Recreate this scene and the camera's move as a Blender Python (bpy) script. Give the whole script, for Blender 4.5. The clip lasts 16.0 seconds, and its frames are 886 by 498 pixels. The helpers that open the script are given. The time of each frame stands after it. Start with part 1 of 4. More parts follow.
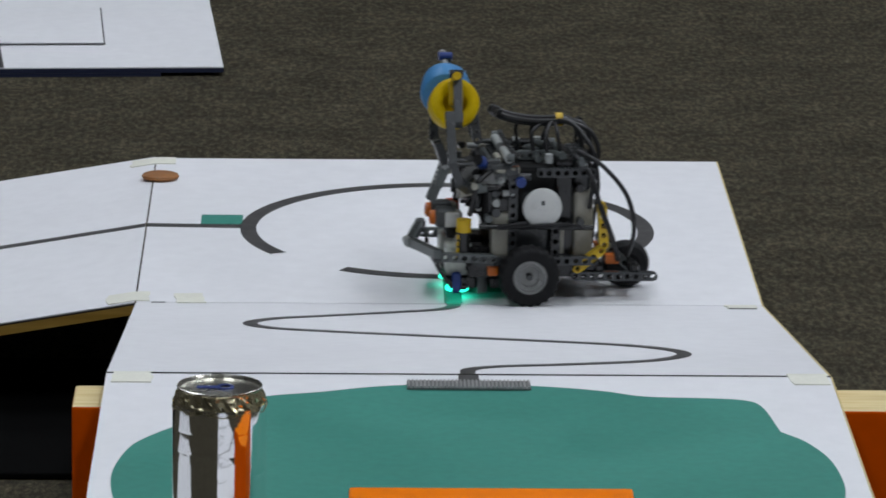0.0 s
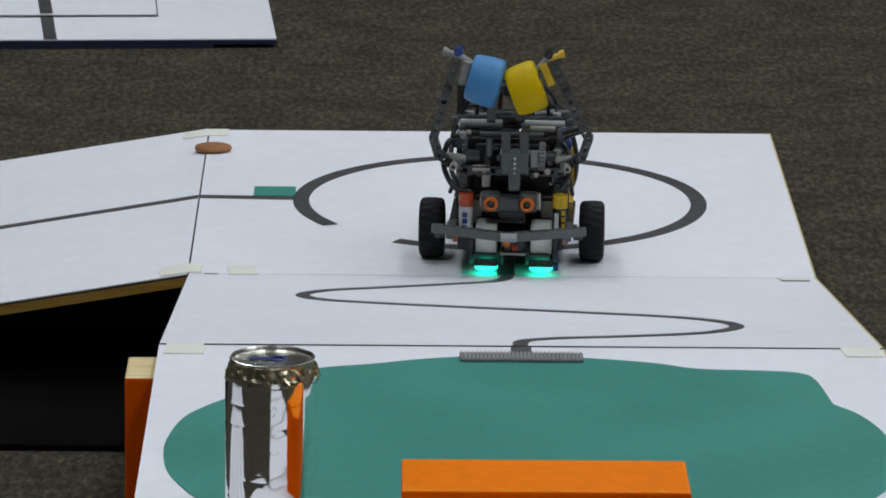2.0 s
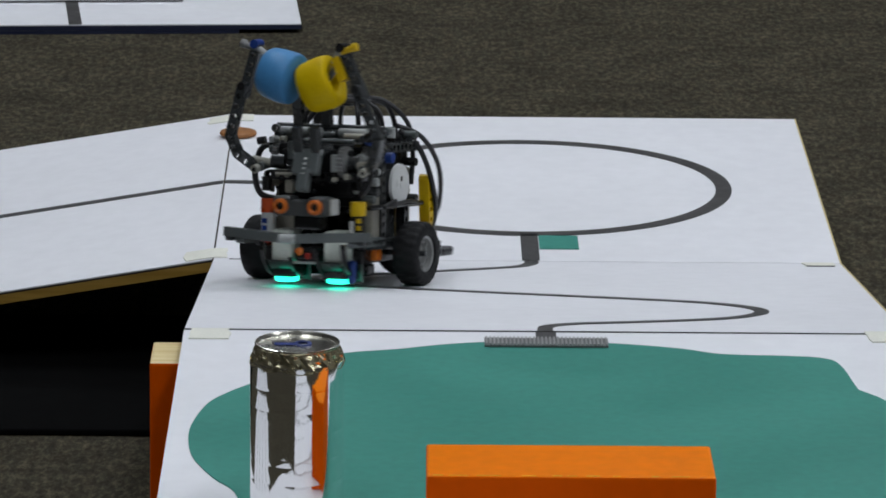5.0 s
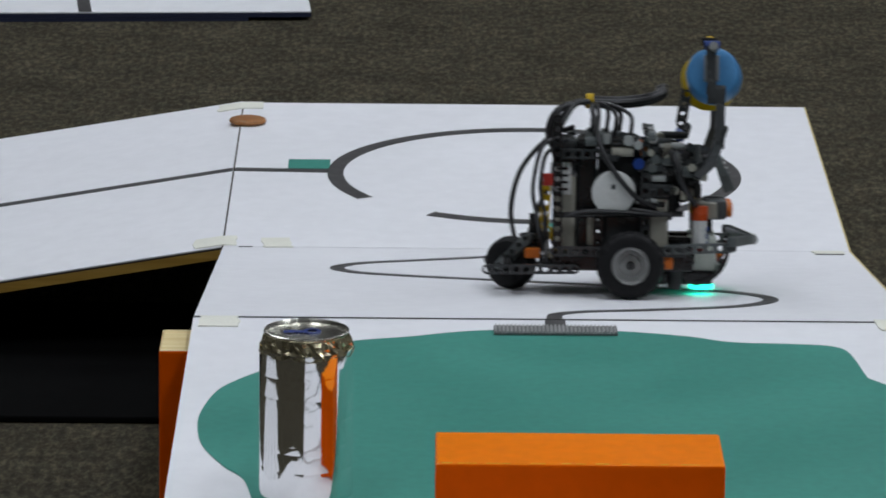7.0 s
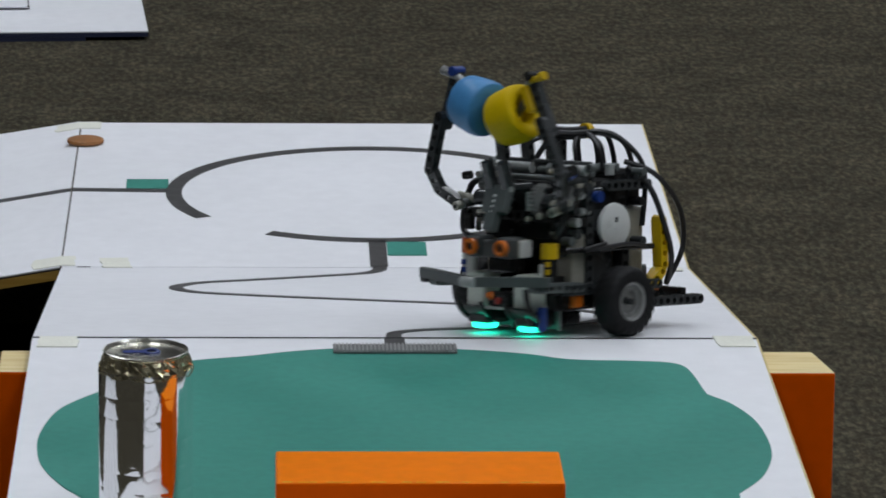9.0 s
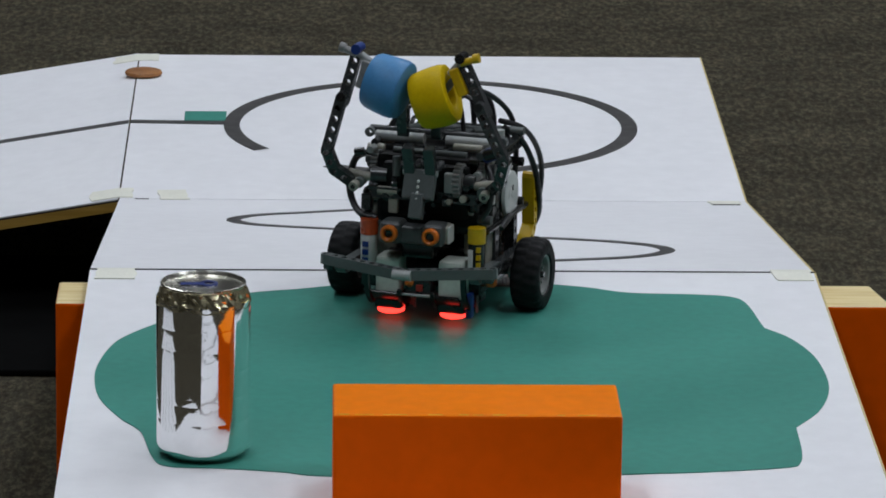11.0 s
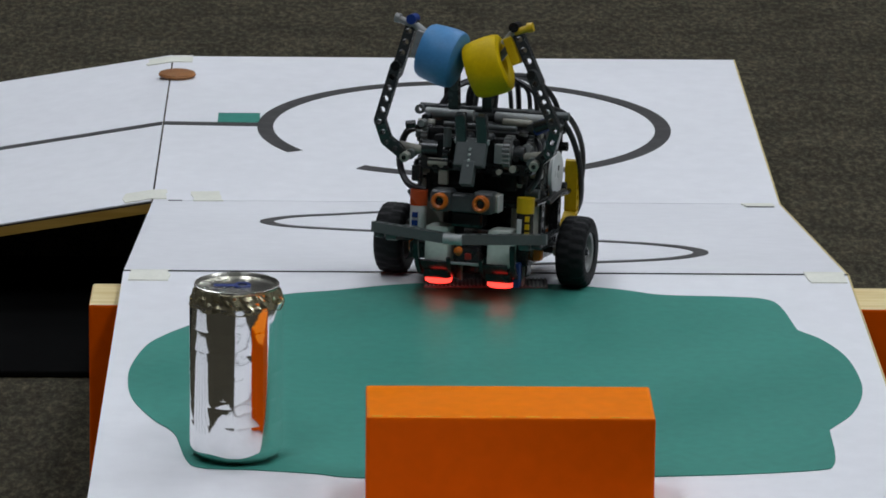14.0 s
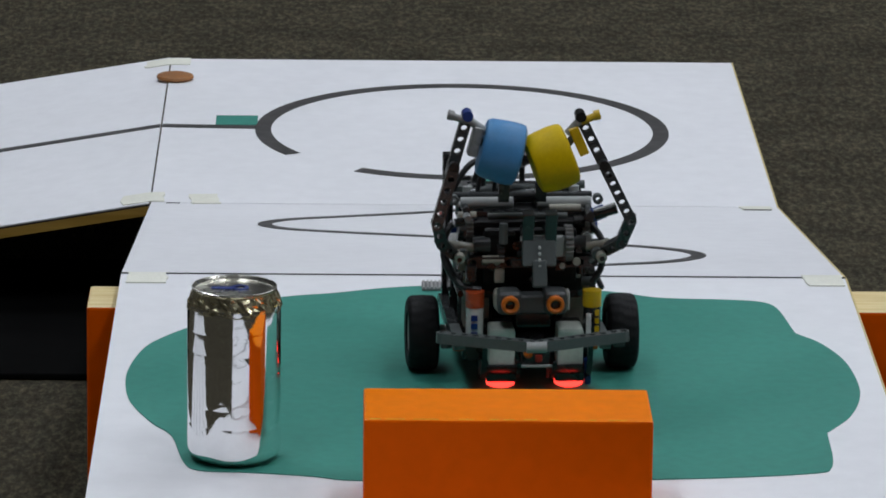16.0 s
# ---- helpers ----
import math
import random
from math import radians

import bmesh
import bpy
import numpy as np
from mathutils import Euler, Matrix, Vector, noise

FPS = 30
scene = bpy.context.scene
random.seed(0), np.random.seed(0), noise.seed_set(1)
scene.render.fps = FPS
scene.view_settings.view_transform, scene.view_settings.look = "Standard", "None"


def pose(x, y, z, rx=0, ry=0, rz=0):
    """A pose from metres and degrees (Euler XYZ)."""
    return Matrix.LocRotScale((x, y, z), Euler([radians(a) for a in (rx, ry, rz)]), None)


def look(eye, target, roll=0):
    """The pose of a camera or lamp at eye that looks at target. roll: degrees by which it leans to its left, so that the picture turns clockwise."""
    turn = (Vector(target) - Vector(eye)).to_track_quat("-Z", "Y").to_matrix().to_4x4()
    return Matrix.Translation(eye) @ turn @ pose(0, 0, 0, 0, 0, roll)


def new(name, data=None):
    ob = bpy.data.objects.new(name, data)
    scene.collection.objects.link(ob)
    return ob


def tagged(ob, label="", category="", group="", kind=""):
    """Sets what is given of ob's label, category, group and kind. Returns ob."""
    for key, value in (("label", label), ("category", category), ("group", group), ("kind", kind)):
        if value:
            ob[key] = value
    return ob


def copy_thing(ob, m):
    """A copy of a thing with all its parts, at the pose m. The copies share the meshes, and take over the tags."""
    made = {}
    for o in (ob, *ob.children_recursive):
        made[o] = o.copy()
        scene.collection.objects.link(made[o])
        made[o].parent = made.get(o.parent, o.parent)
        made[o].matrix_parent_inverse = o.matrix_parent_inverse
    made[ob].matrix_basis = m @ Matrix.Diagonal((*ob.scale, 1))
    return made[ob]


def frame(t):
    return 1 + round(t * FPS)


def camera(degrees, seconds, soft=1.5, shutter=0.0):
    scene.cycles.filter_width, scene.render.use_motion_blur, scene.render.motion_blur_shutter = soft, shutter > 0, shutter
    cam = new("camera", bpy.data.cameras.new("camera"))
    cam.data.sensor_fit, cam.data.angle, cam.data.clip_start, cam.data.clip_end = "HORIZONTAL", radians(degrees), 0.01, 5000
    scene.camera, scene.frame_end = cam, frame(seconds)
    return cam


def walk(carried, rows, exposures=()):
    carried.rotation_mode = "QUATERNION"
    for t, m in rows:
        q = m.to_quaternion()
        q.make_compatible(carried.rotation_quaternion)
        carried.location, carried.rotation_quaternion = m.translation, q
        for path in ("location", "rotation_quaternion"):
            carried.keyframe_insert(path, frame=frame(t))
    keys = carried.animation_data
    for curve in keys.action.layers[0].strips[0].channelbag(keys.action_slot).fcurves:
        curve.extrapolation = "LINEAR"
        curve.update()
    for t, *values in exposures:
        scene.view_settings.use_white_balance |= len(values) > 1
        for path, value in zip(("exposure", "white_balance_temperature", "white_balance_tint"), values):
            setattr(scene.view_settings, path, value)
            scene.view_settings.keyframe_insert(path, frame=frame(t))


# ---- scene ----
# x to the right, y away from the camera, z up; the carpet is z = 0.
EYE = (-0.1112, -3.9299, 1.2532)
ZF, ZB = 0.2086, 0.105          # tops of the front and the back course board
LM, LB, HW = 0.6322, 0.5816, 0.2763   # length of the slope, of the back board, half the width
RAMP = 0.168                    # fall of the side ramp

# time, tilt down, turn to the right, roll
AIMS = [
    (0, 13.535, 1.311, 0.677),
    (0.5, 13.534, 1.077, 0.687),
    (1, 13.516, 0.934, 0.644),
    (1.5, 13.547, 0.801, 0.621),
    (2, 13.842, 0.734, 0.594),
    (2.5, 13.890, 0.641, 0.625),
    (3, 13.881, 0.586, 0.632),
    (3.5, 13.912, 0.579, 0.532),
    (4, 13.946, 0.540, 0.539),
    (4.2, 13.935, 0.541, 0.540),
    (6.3, 14.213, 0.278, 0.520),
    (6.5, 14.228, 0.280, 0.512),
    (7, 14.134, 0.359, 0.580),
    (7.5, 14.028, 1.320, 0.708),
    (8, 13.951, 2.170, 0.694),
    (8.5, 13.959, 2.351, 0.690),
    (9, 13.917, 2.133, 0.646),
    (9.5, 13.852, 1.802, 0.618),
    (10, 14.131, 1.531, 0.656),
    (10.2, 14.399, 1.532, 0.676),
    (12.3, 14.718, 1.345, 0.695),
    (12.5, 14.687, 1.304, 0.720),
    (13, 14.652, 1.211, 0.724),
    (13.5, 14.643, 1.151, 0.700),
    (14, 14.626, 1.137, 0.638),
    (14.5, 14.606, 1.117, 0.628),
    (15, 14.580, 1.151, 0.558),
    (15.5, 14.526, 1.171, 0.611),
    (16, 14.596, 1.161, 0.693),
]


def aim(tilt, turn, roll):
    p, q = radians(tilt), radians(turn)
    way = Vector((math.sin(q) * math.cos(p), math.cos(q) * math.cos(p), -math.sin(p)))
    return look(EYE, Vector(EYE) + way, roll)


cam = camera(9.456, 16.0, soft=1.7, shutter=0.8)
walk(cam, [(t, aim(a, b, c)) for t, a, b, c in AIMS])

# ---- light: a hall with ceiling lamps ----
world = bpy.data.worlds.new("hall_world")
scene.world = world
world.use_nodes = True
world.node_tree.nodes["Background"].inputs[0].default_value = (0.8, 0.9, 1.0, 1)
world.node_tree.nodes["Background"].inputs[1].default_value = 0.05
scene.view_settings.exposure = 0.0
LAMPS = [(x, y) for x in (-1.3, 1.3, 3.9) for y in (-1.9, 1.1, 4.1)]
for x, y in LAMPS:
    data = bpy.data.lights.new("ceiling_lamp_light", "AREA")
    data.shape, data.size, data.size_y, data.energy, data.color = "RECTANGLE", 0.6, 1.6, 24.2, (0.810, 0.878, 1.0)
    lamp = new("ceiling_lamp_light", data)
    lamp.location = (x, y, 3.92)


# ---- materials ----
def material(name, color, rough=0.5, metal=0.0, vary=0.12, scale=40.0, bump=0.0, fine=400.0, spec=0.5, coat=0.0, sway=0.07):
    m = bpy.data.materials.new(name)
    m.use_nodes = True
    nt = m.node_tree
    b = nt.nodes["Principled BSDF"]
    b.inputs["Metallic"].default_value = metal
    b.inputs["Specular IOR Level"].default_value = spec
    b.inputs["Coat Weight"].default_value = coat
    co = nt.nodes.new("ShaderNodeTexCoord")
    n1 = nt.nodes.new("ShaderNodeTexNoise")
    n1.inputs["Scale"].default_value, n1.inputs["Detail"].default_value = scale, 4
    n2 = nt.nodes.new("ShaderNodeTexNoise")
    n2.inputs["Scale"].default_value, n2.inputs["Detail"].default_value = fine, 3
    nt.links.new(co.outputs["Object"], n1.inputs["Vector"])
    nt.links.new(co.outputs["Object"], n2.inputs["Vector"])
    add = nt.nodes.new("ShaderNodeMath")
    add.operation = "ADD"
    nt.links.new(n1.outputs["Fac"], add.inputs[0])
    nt.links.new(n2.outputs["Fac"], add.inputs[1])
    ramp = nt.nodes.new("ShaderNodeMapRange")
    ramp.inputs["From Min"].default_value, ramp.inputs["From Max"].default_value = 0.7, 1.3
    ramp.inputs["To Min"].default_value, ramp.inputs["To Max"].default_value = 1 - vary, 1 + vary
    nt.links.new(add.outputs[0], ramp.inputs["Value"])
    hue = nt.nodes.new("ShaderNodeHueSaturation")
    hue.inputs["Color"].default_value = (*color, 1)
    nt.links.new(ramp.outputs[0], hue.inputs["Value"])
    nt.links.new(hue.outputs[0], b.inputs["Base Color"])
    rr = nt.nodes.new("ShaderNodeMapRange")
    rr.inputs["From Min"].default_value, rr.inputs["From Max"].default_value = 0.3, 0.7
    rr.inputs["To Min"].default_value, rr.inputs["To Max"].default_value = max(0.02, rough - sway), min(1, rough + sway)
    nt.links.new(n1.outputs["Fac"], rr.inputs["Value"])
    nt.links.new(rr.outputs[0], b.inputs["Roughness"])
    if bump:
        bp = nt.nodes.new("ShaderNodeBump")
        bp.inputs["Strength"].default_value, bp.inputs["Distance"].default_value = bump, 0.002
        nt.links.new(n2.outputs["Fac"], bp.inputs["Height"])
        nt.links.new(bp.outputs[0], b.inputs["Normal"])
    return m


def carpet_material():
    m = material("carpet", (0.06, 0.057, 0.046), 0.95, vary=0.3, scale=9, fine=420, bump=0.0, spec=0.1)
    nt = m.node_tree
    b = nt.nodes["Principled BSDF"]
    co = nt.nodes["Texture Coordinate"]
    mp = nt.nodes.new("ShaderNodeMapping")
    mp.inputs["Scale"].default_value = (1.0, 0.42, 1.0)
    nt.links.new(co.outputs["Object"], mp.inputs[0])
    loops = nt.nodes.new("ShaderNodeTexNoise")
    loops.inputs["Scale"].default_value, loops.inputs["Detail"].default_value, loops.inputs["Roughness"].default_value = 150, 5, 0.78
    nt.links.new(mp.outputs[0], loops.inputs["Vector"])
    tone = nt.nodes.new("ShaderNodeValToRGB")
    els = tone.color_ramp.elements
    els[0].position, els[0].color = 0.35, (0.023, 0.0205, 0.0155, 1)
    els[1].position, els[1].color = 0.67, (0.128, 0.110, 0.076, 1)
    mid = els.new(0.5)
    mid.color = (0.054, 0.0465, 0.0325, 1)
    nt.links.new(loops.outputs["Fac"], tone.inputs[0])
    mix = nt.nodes.new("ShaderNodeMix")
    mix.data_type, mix.blend_type = "RGBA", "MULTIPLY"
    mix.inputs["Factor"].default_value = 0.8
    nt.links.new(tone.outputs[0], mix.inputs["A"])
    big = nt.nodes.new("ShaderNodeTexNoise")
    big.inputs["Scale"].default_value = 14
    nt.links.new(co.outputs["Object"], big.inputs["Vector"])
    bigr = nt.nodes.new("ShaderNodeMapRange")
    bigr.inputs["From Min"].default_value, bigr.inputs["From Max"].default_value = 0.3, 0.7
    bigr.inputs["To Min"].default_value, bigr.inputs["To Max"].default_value = 0.7, 1.25
    nt.links.new(big.outputs["Fac"], bigr.inputs["Value"])
    warm = nt.nodes.new("ShaderNodeTexNoise")
    warm.inputs["Scale"].default_value, warm.inputs["Detail"].default_value = 75, 3
    nt.links.new(mp.outputs[0], warm.inputs["Vector"])
    tint = nt.nodes.new("ShaderNodeMix")
    tint.data_type = "RGBA"
    tint.inputs["A"].default_value, tint.inputs["B"].default_value = (1.12, 0.98, 0.84, 1), (0.88, 1.04, 1.02, 1)
    nt.links.new(warm.outputs["Fac"], tint.inputs["Factor"])
    both = nt.nodes.new("ShaderNodeVectorMath")
    both.operation = "SCALE"
    nt.links.new(tint.outputs["Result"], both.inputs[0])
    nt.links.new(bigr.outputs[0], both.inputs["Scale"])
    nt.links.new(both.outputs[0], mix.inputs["B"])
    nt.links.new(mix.outputs["Result"], b.inputs["Base Color"])
    bp = nt.nodes.new("ShaderNodeBump")
    bp.inputs["Strength"].default_value, bp.inputs["Distance"].default_value = 0.9, 0.004
    nt.links.new(loops.outputs["Fac"], bp.inputs["Height"])
    nt.links.new(bp.outputs[0], b.inputs["Normal"])
    return m


def wood_material(name, a, c, stretch=(4, 60, 60), rough=0.6):
    m = material(name, a, rough)
    nt = m.node_tree
    co = nt.nodes["Texture Coordinate"]
    mp = nt.nodes.new("ShaderNodeMapping")
    mp.inputs["Scale"].default_value = stretch
    n = nt.nodes.new("ShaderNodeTexNoise")
    n.inputs["Scale"].default_value, n.inputs["Detail"].default_value, n.inputs["Distortion"].default_value = 3, 6, 0.6
    nt.links.new(co.outputs["Object"], mp.inputs[0])
    nt.links.new(mp.outputs[0], n.inputs["Vector"])
    tone = nt.nodes.new("ShaderNodeValToRGB")
    tone.color_ramp.elements[0].position, tone.color_ramp.elements[0].color = 0.35, (*a, 1)
    tone.color_ramp.elements[1].position, tone.color_ramp.elements[1].color = 0.65, (*c, 1)
    nt.links.new(n.outputs["Fac"], tone.inputs[0])
    nt.links.new(tone.outputs[0], nt.nodes["Principled BSDF"].inputs["Base Color"])
    return m


def glow_material():
    """Line sensors' lamps: green on the slope and the back board, red over the marsh."""
    m = bpy.data.materials.new("sensor_glow")
    m.use_nodes = True
    nt = m.node_tree
    b = nt.nodes["Principled BSDF"]
    b.inputs["Base Color"].default_value = (0.1, 0.1, 0.1, 1)
    info = nt.nodes.new("ShaderNodeObjectInfo")
    sep = nt.nodes.new("ShaderNodeSeparateXYZ")
    nt.links.new(info.outputs["Location"], sep.inputs[0])
    lt = nt.nodes.new("ShaderNodeMath")
    lt.operation = "LESS_THAN"
    lt.inputs[1].default_value = -0.007
    nt.links.new(sep.outputs["Y"], lt.inputs[0])
    mix = nt.nodes.new("ShaderNodeMix")
    mix.data_type = "RGBA"
    mix.inputs["A"].default_value = (0.02, 1.0, 0.62, 1)
    mix.inputs["B"].default_value = (1.0, 0.040, 0.028, 1)
    nt.links.new(lt.outputs[0], mix.inputs["Factor"])
    nt.links.new(mix.outputs["Result"], b.inputs["Emission Color"])
    b.inputs["Emission Strength"].default_value = 3.0
    return m


CARPET = carpet_material()
PLASTER = material("wall_plaster", (0.3, 0.29, 0.28), 0.9, vary=0.06, scale=2)
CEIL = material("ceiling_tile", (0.75, 0.75, 0.73), 0.9, vary=0.05, scale=3)
WHITE = material("white_laminate", (0.80, 0.80, 0.82), 0.5, vary=0.035, scale=5, fine=60, spec=0.4, sway=0.02)
LINE = material("black_tape_line", (0.055, 0.053, 0.052), 0.45, vary=0.15, scale=60)
TEAL = material("teal_print", (0.048, 0.248, 0.196), 0.46, spec=0.22, vary=0.09, scale=9, fine=120)
EDGE = material("dark_board_core", (0.02, 0.018, 0.016), 0.8)
NAVY = material("navy_board_edge", (0.012, 0.018, 0.05), 0.6)
OCHRE = wood_material("ochre_batten", (0.36, 0.205, 0.03), (0.46, 0.28, 0.055))
PINE = wood_material("pine", (0.66, 0.50, 0.22), (0.78, 0.64, 0.34), stretch=(5, 90, 60))
PINEEDGE = material("pine_edge", (0.58, 0.46, 0.21), 0.7)
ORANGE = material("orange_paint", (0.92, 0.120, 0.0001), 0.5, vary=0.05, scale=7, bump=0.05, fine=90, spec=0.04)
# same orange for the barrier's top, with the stronger light from above in its colour
ORANGETOP = material("lit_top_orange_paint", (0.94, 0.215, 0.0001), 0.38, vary=0.07, scale=9, bump=0.05, fine=90, spec=0.12)
WORN = material("worn_orange_paint", (0.88, 0.44, 0.05), 0.6, spec=0.1, vary=0.2, scale=120)
TAPE = material("masking_tape", (0.77, 0.765, 0.67), 0.6, vary=0.05, scale=60, bump=0.2, fine=300)
COPPER = material("brown_wood_disc", (0.29, 0.118, 0.032), 0.5, vary=0.2, scale=90)
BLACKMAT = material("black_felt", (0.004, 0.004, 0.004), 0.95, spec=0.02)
STEEL = material("grille_metal", (0.42, 0.42, 0.41), 0.4, metal=0.7, vary=0.2, scale=200)
DARKSTEEL = material("dark_grille_base", (0.22, 0.22, 0.22), 0.5, metal=0.3, vary=0.2, scale=200)
FOIL = material("foil", (0.93, 0.93, 0.93), 0.07, metal=1.0, vary=0.02, scale=30, sway=0.03, bump=0.05, fine=70)
GOLDFOIL = material("crumpled_foil", (0.97, 0.88, 0.58), 0.17, metal=1.0, vary=0.06, scale=60)
CANLID = material("can_lid", (0.78, 0.76, 0.68), 0.26, metal=1.0, vary=0.05)
LIDBLUE = material("blue_lid_print", (0.03, 0.05, 0.2), 0.3)
LAMPGLOW = bpy.data.materials.new("lamp_diffuser")
LAMPGLOW.use_nodes = True
LAMPGLOW.node_tree.nodes["Principled BSDF"].inputs["Emission Color"].default_value = (0.95, 0.98, 1, 1)
LAMPGLOW.node_tree.nodes["Principled BSDF"].inputs["Emission Strength"].default_value = 4
P_BLACK = material("black_plastic", (0.013, 0.013, 0.013), 0.24, vary=0.2)
P_CORE = material("dull_black_plastic", (0.009, 0.009, 0.009), 0.65, vary=0.2, spec=0.2)
P_DARK = material("dark_grey_plastic", (0.036, 0.039, 0.040), 0.25, vary=0.12)
P_GREY = material("mid_grey_plastic", (0.092, 0.104, 0.102), 0.34, vary=0.1)
P_CREAM = material("cream_plastic", (0.31, 0.30, 0.25), 0.34, vary=0.08)
# white sensor plastic; the green cast of lamps and marsh is in its colour
P_PALE = material("green_lit_white_plastic", (0.53, 0.57, 0.51), 0.36, vary=0.08)
P_SENSOR = material("dark_sensor_plastic", (0.056, 0.061, 0.061), 0.4, vary=0.1)
P_SHIELD = material("grey_shield_plastic", (0.13, 0.14, 0.14), 0.4, vary=0.1)
P_LIGHT = material("light_grey_plastic", (0.33, 0.345, 0.335), 0.34, vary=0.08)
P_RIM = material("rim_grey_plastic", (0.22, 0.222, 0.215), 0.3, vary=0.1)
P_TAN = material("warm_grey_plastic", (0.34, 0.33, 0.275), 0.32, vary=0.1)
P_WHITE = material("white_plastic", (0.62, 0.63, 0.61), 0.32, vary=0.05)
P_YELLOW = material("yellow_plastic", (0.58, 0.38, 0.003), 0.36, vary=0.06)
P_BLUE = material("blue_plastic", (0.008, 0.036, 0.19), 0.34, vary=0.1)
P_ORANGE = material("orange_plastic", (0.55, 0.13, 0.008), 0.35, vary=0.1)
P_CELL = material("red_orange_sleeve", (0.46, 0.065, 0.015), 0.3, vary=0.1)
P_RED = material("red_plastic", (0.3, 0.02, 0.012), 0.35, vary=0.1)
BLUECUP = material("pale_blue_rubber", (0.055, 0.215, 0.44), 0.45, spec=0.35, vary=0.08, scale=50)
YELLOWCUP = material("yellow_rubber", (0.57, 0.395, 0.0003), 0.5, spec=0.14, vary=0.07, scale=50)
RUBBER = material("black_rubber", (0.006, 0.006, 0.0065), 0.65, vary=0.25, scale=120, bump=0.3, spec=0.25)
CABLE = material("black_cable", (0.012, 0.012, 0.013), 0.42, vary=0.1)
GLOW = glow_material()


# ---- mesh helpers ----
def finish(name, bm, mat, smooth=False):
    me = bpy.data.meshes.new(name)
    bmesh.ops.recalc_face_normals(bm, faces=bm.faces)
    bm.to_mesh(me)
    bm.free()
    for m in (mat if isinstance(mat, (list, tuple)) else [mat]):
        me.materials.append(m)
    if smooth:
        me.polygons.foreach_set("use_smooth", [True] * len(me.polygons))
        me.set_sharp_from_angle(angle=radians(38))
    return me


def part(name, bm, mat, parent=None, label="", smooth=False):
    ob = new(name, finish(name, bm, mat, smooth))
    ob.parent = parent
    return tagged(ob, label)


def empty(name, m=None, parent=None):
    ob = new(name)
    ob.empty_display_size = 0.02
    if m is not None:
        ob.matrix_basis = m
    ob.parent = parent
    return ob


def box(bm, lo, hi, bevel=0.0, m=None, seg=1):
    r = bmesh.ops.create_cube(bm, size=1)
    vs = r["verts"]
    c = [(a + b) / 2 for a, b in zip(lo, hi)]
    s = [abs(b - a) for a, b in zip(lo, hi)]
    for v in vs:
        v.co = Vector([v.co[i] * s[i] + c[i] for i in range(3)])
    if bevel:
        es = list({e for v in vs for e in v.link_edges})
        g = bmesh.ops.bevel(bm, geom=es, offset=bevel, segments=seg, affect="EDGES", profile=0.6)
        vs = list({v for f in g["faces"] for v in f.verts} | {v for v in vs if v.is_valid})
    if m is not None:
        bmesh.ops.transform(bm, matrix=m, verts=vs)
    return vs


def rod(bm, a, b, r, n=12, r2=None):
    a, b = Vector(a), Vector(b)
    d = b - a
    m = Matrix.Translation((a + b) / 2) @ d.to_track_quat("Z", "Y").to_matrix().to_4x4()
    return bmesh.ops.create_cone(bm, cap_ends=True, segments=n, radius1=r, radius2=r if r2 is None else r2, depth=d.length, matrix=m)["verts"]


def lathe(bm, profile, n=32, m=None, close=False):
    """Turns (radius, height) pairs about z."""
    rings = []
    for r, z in profile:
        if r < 1e-6:
            rings.append([bm.verts.new((0, 0, z))])
        else:
            rings.append([bm.verts.new((r * math.cos(2 * math.pi * i / n), r * math.sin(2 * math.pi * i / n), z)) for i in range(n)])
    pairs = list(zip(rings, rings[1:])) + ([(rings[-1], rings[0])] if close else [])
    for p, q in pairs:
        for i in range(n):
            j = (i + 1) % n
            if len(p) == 1 and len(q) > 1:
                bm.faces.new((p[0], q[i], q[j]))
            elif len(q) == 1 and len(p) > 1:
                bm.faces.new((p[i], p[j], q[0]))
            elif len(p) > 1:
                bm.faces.new((p[i], p[j], q[j], q[i]))
    if m is not None:
        bmesh.ops.transform(bm, matrix=m, verts=[v for ring in rings for v in ring])


def spline(pts, n=8, closed=False):
    """Catmull-Rom through the points."""
    P = [Vector(p) for p in pts]
    out = []
    k = len(P)
    for i in range(k if closed else k - 1):
        if closed:
            a, b, c, d = P[(i - 1) % k], P[i], P[(i + 1) % k], P[(i + 2) % k]
        else:
            a, b, c, d = P[max(i - 1, 0)], P[i], P[i + 1], P[min(i + 2, k - 1)]
        for j in range(n):
            t = j / n
            out.append(0.5 * ((2 * b) + (c - a) * t + (2 * a - 5 * b + 4 * c - d) * t * t + (3 * b - a - 3 * c + d) * t ** 3))
    if not closed:
        out.append(P[-1])
    return out


def tube(bm, pts, r, n=8, k=8):
    path = spline(pts, k)
    rings = []
    up = Vector((0.13, 0.31, 0.94))
    for i, p in enumerate(path):
        d = (path[min(i + 1, len(path) - 1)] - path[max(i - 1, 0)]).normalized()
        a = d.cross(up).normalized()
        b = d.cross(a).normalized()
        rings.append([bm.verts.new(p + r * (math.cos(2 * math.pi * j / n) * a + math.sin(2 * math.pi * j / n) * b)) for j in range(n)])
    for p, q in zip(rings, rings[1:]):
        for j in range(n):
            bm.faces.new((p[j], p[(j + 1) % n], q[(j + 1) % n], q[j]))
    bm.faces.new(rings[0])
    bm.faces.new(list(reversed(rings[-1])))


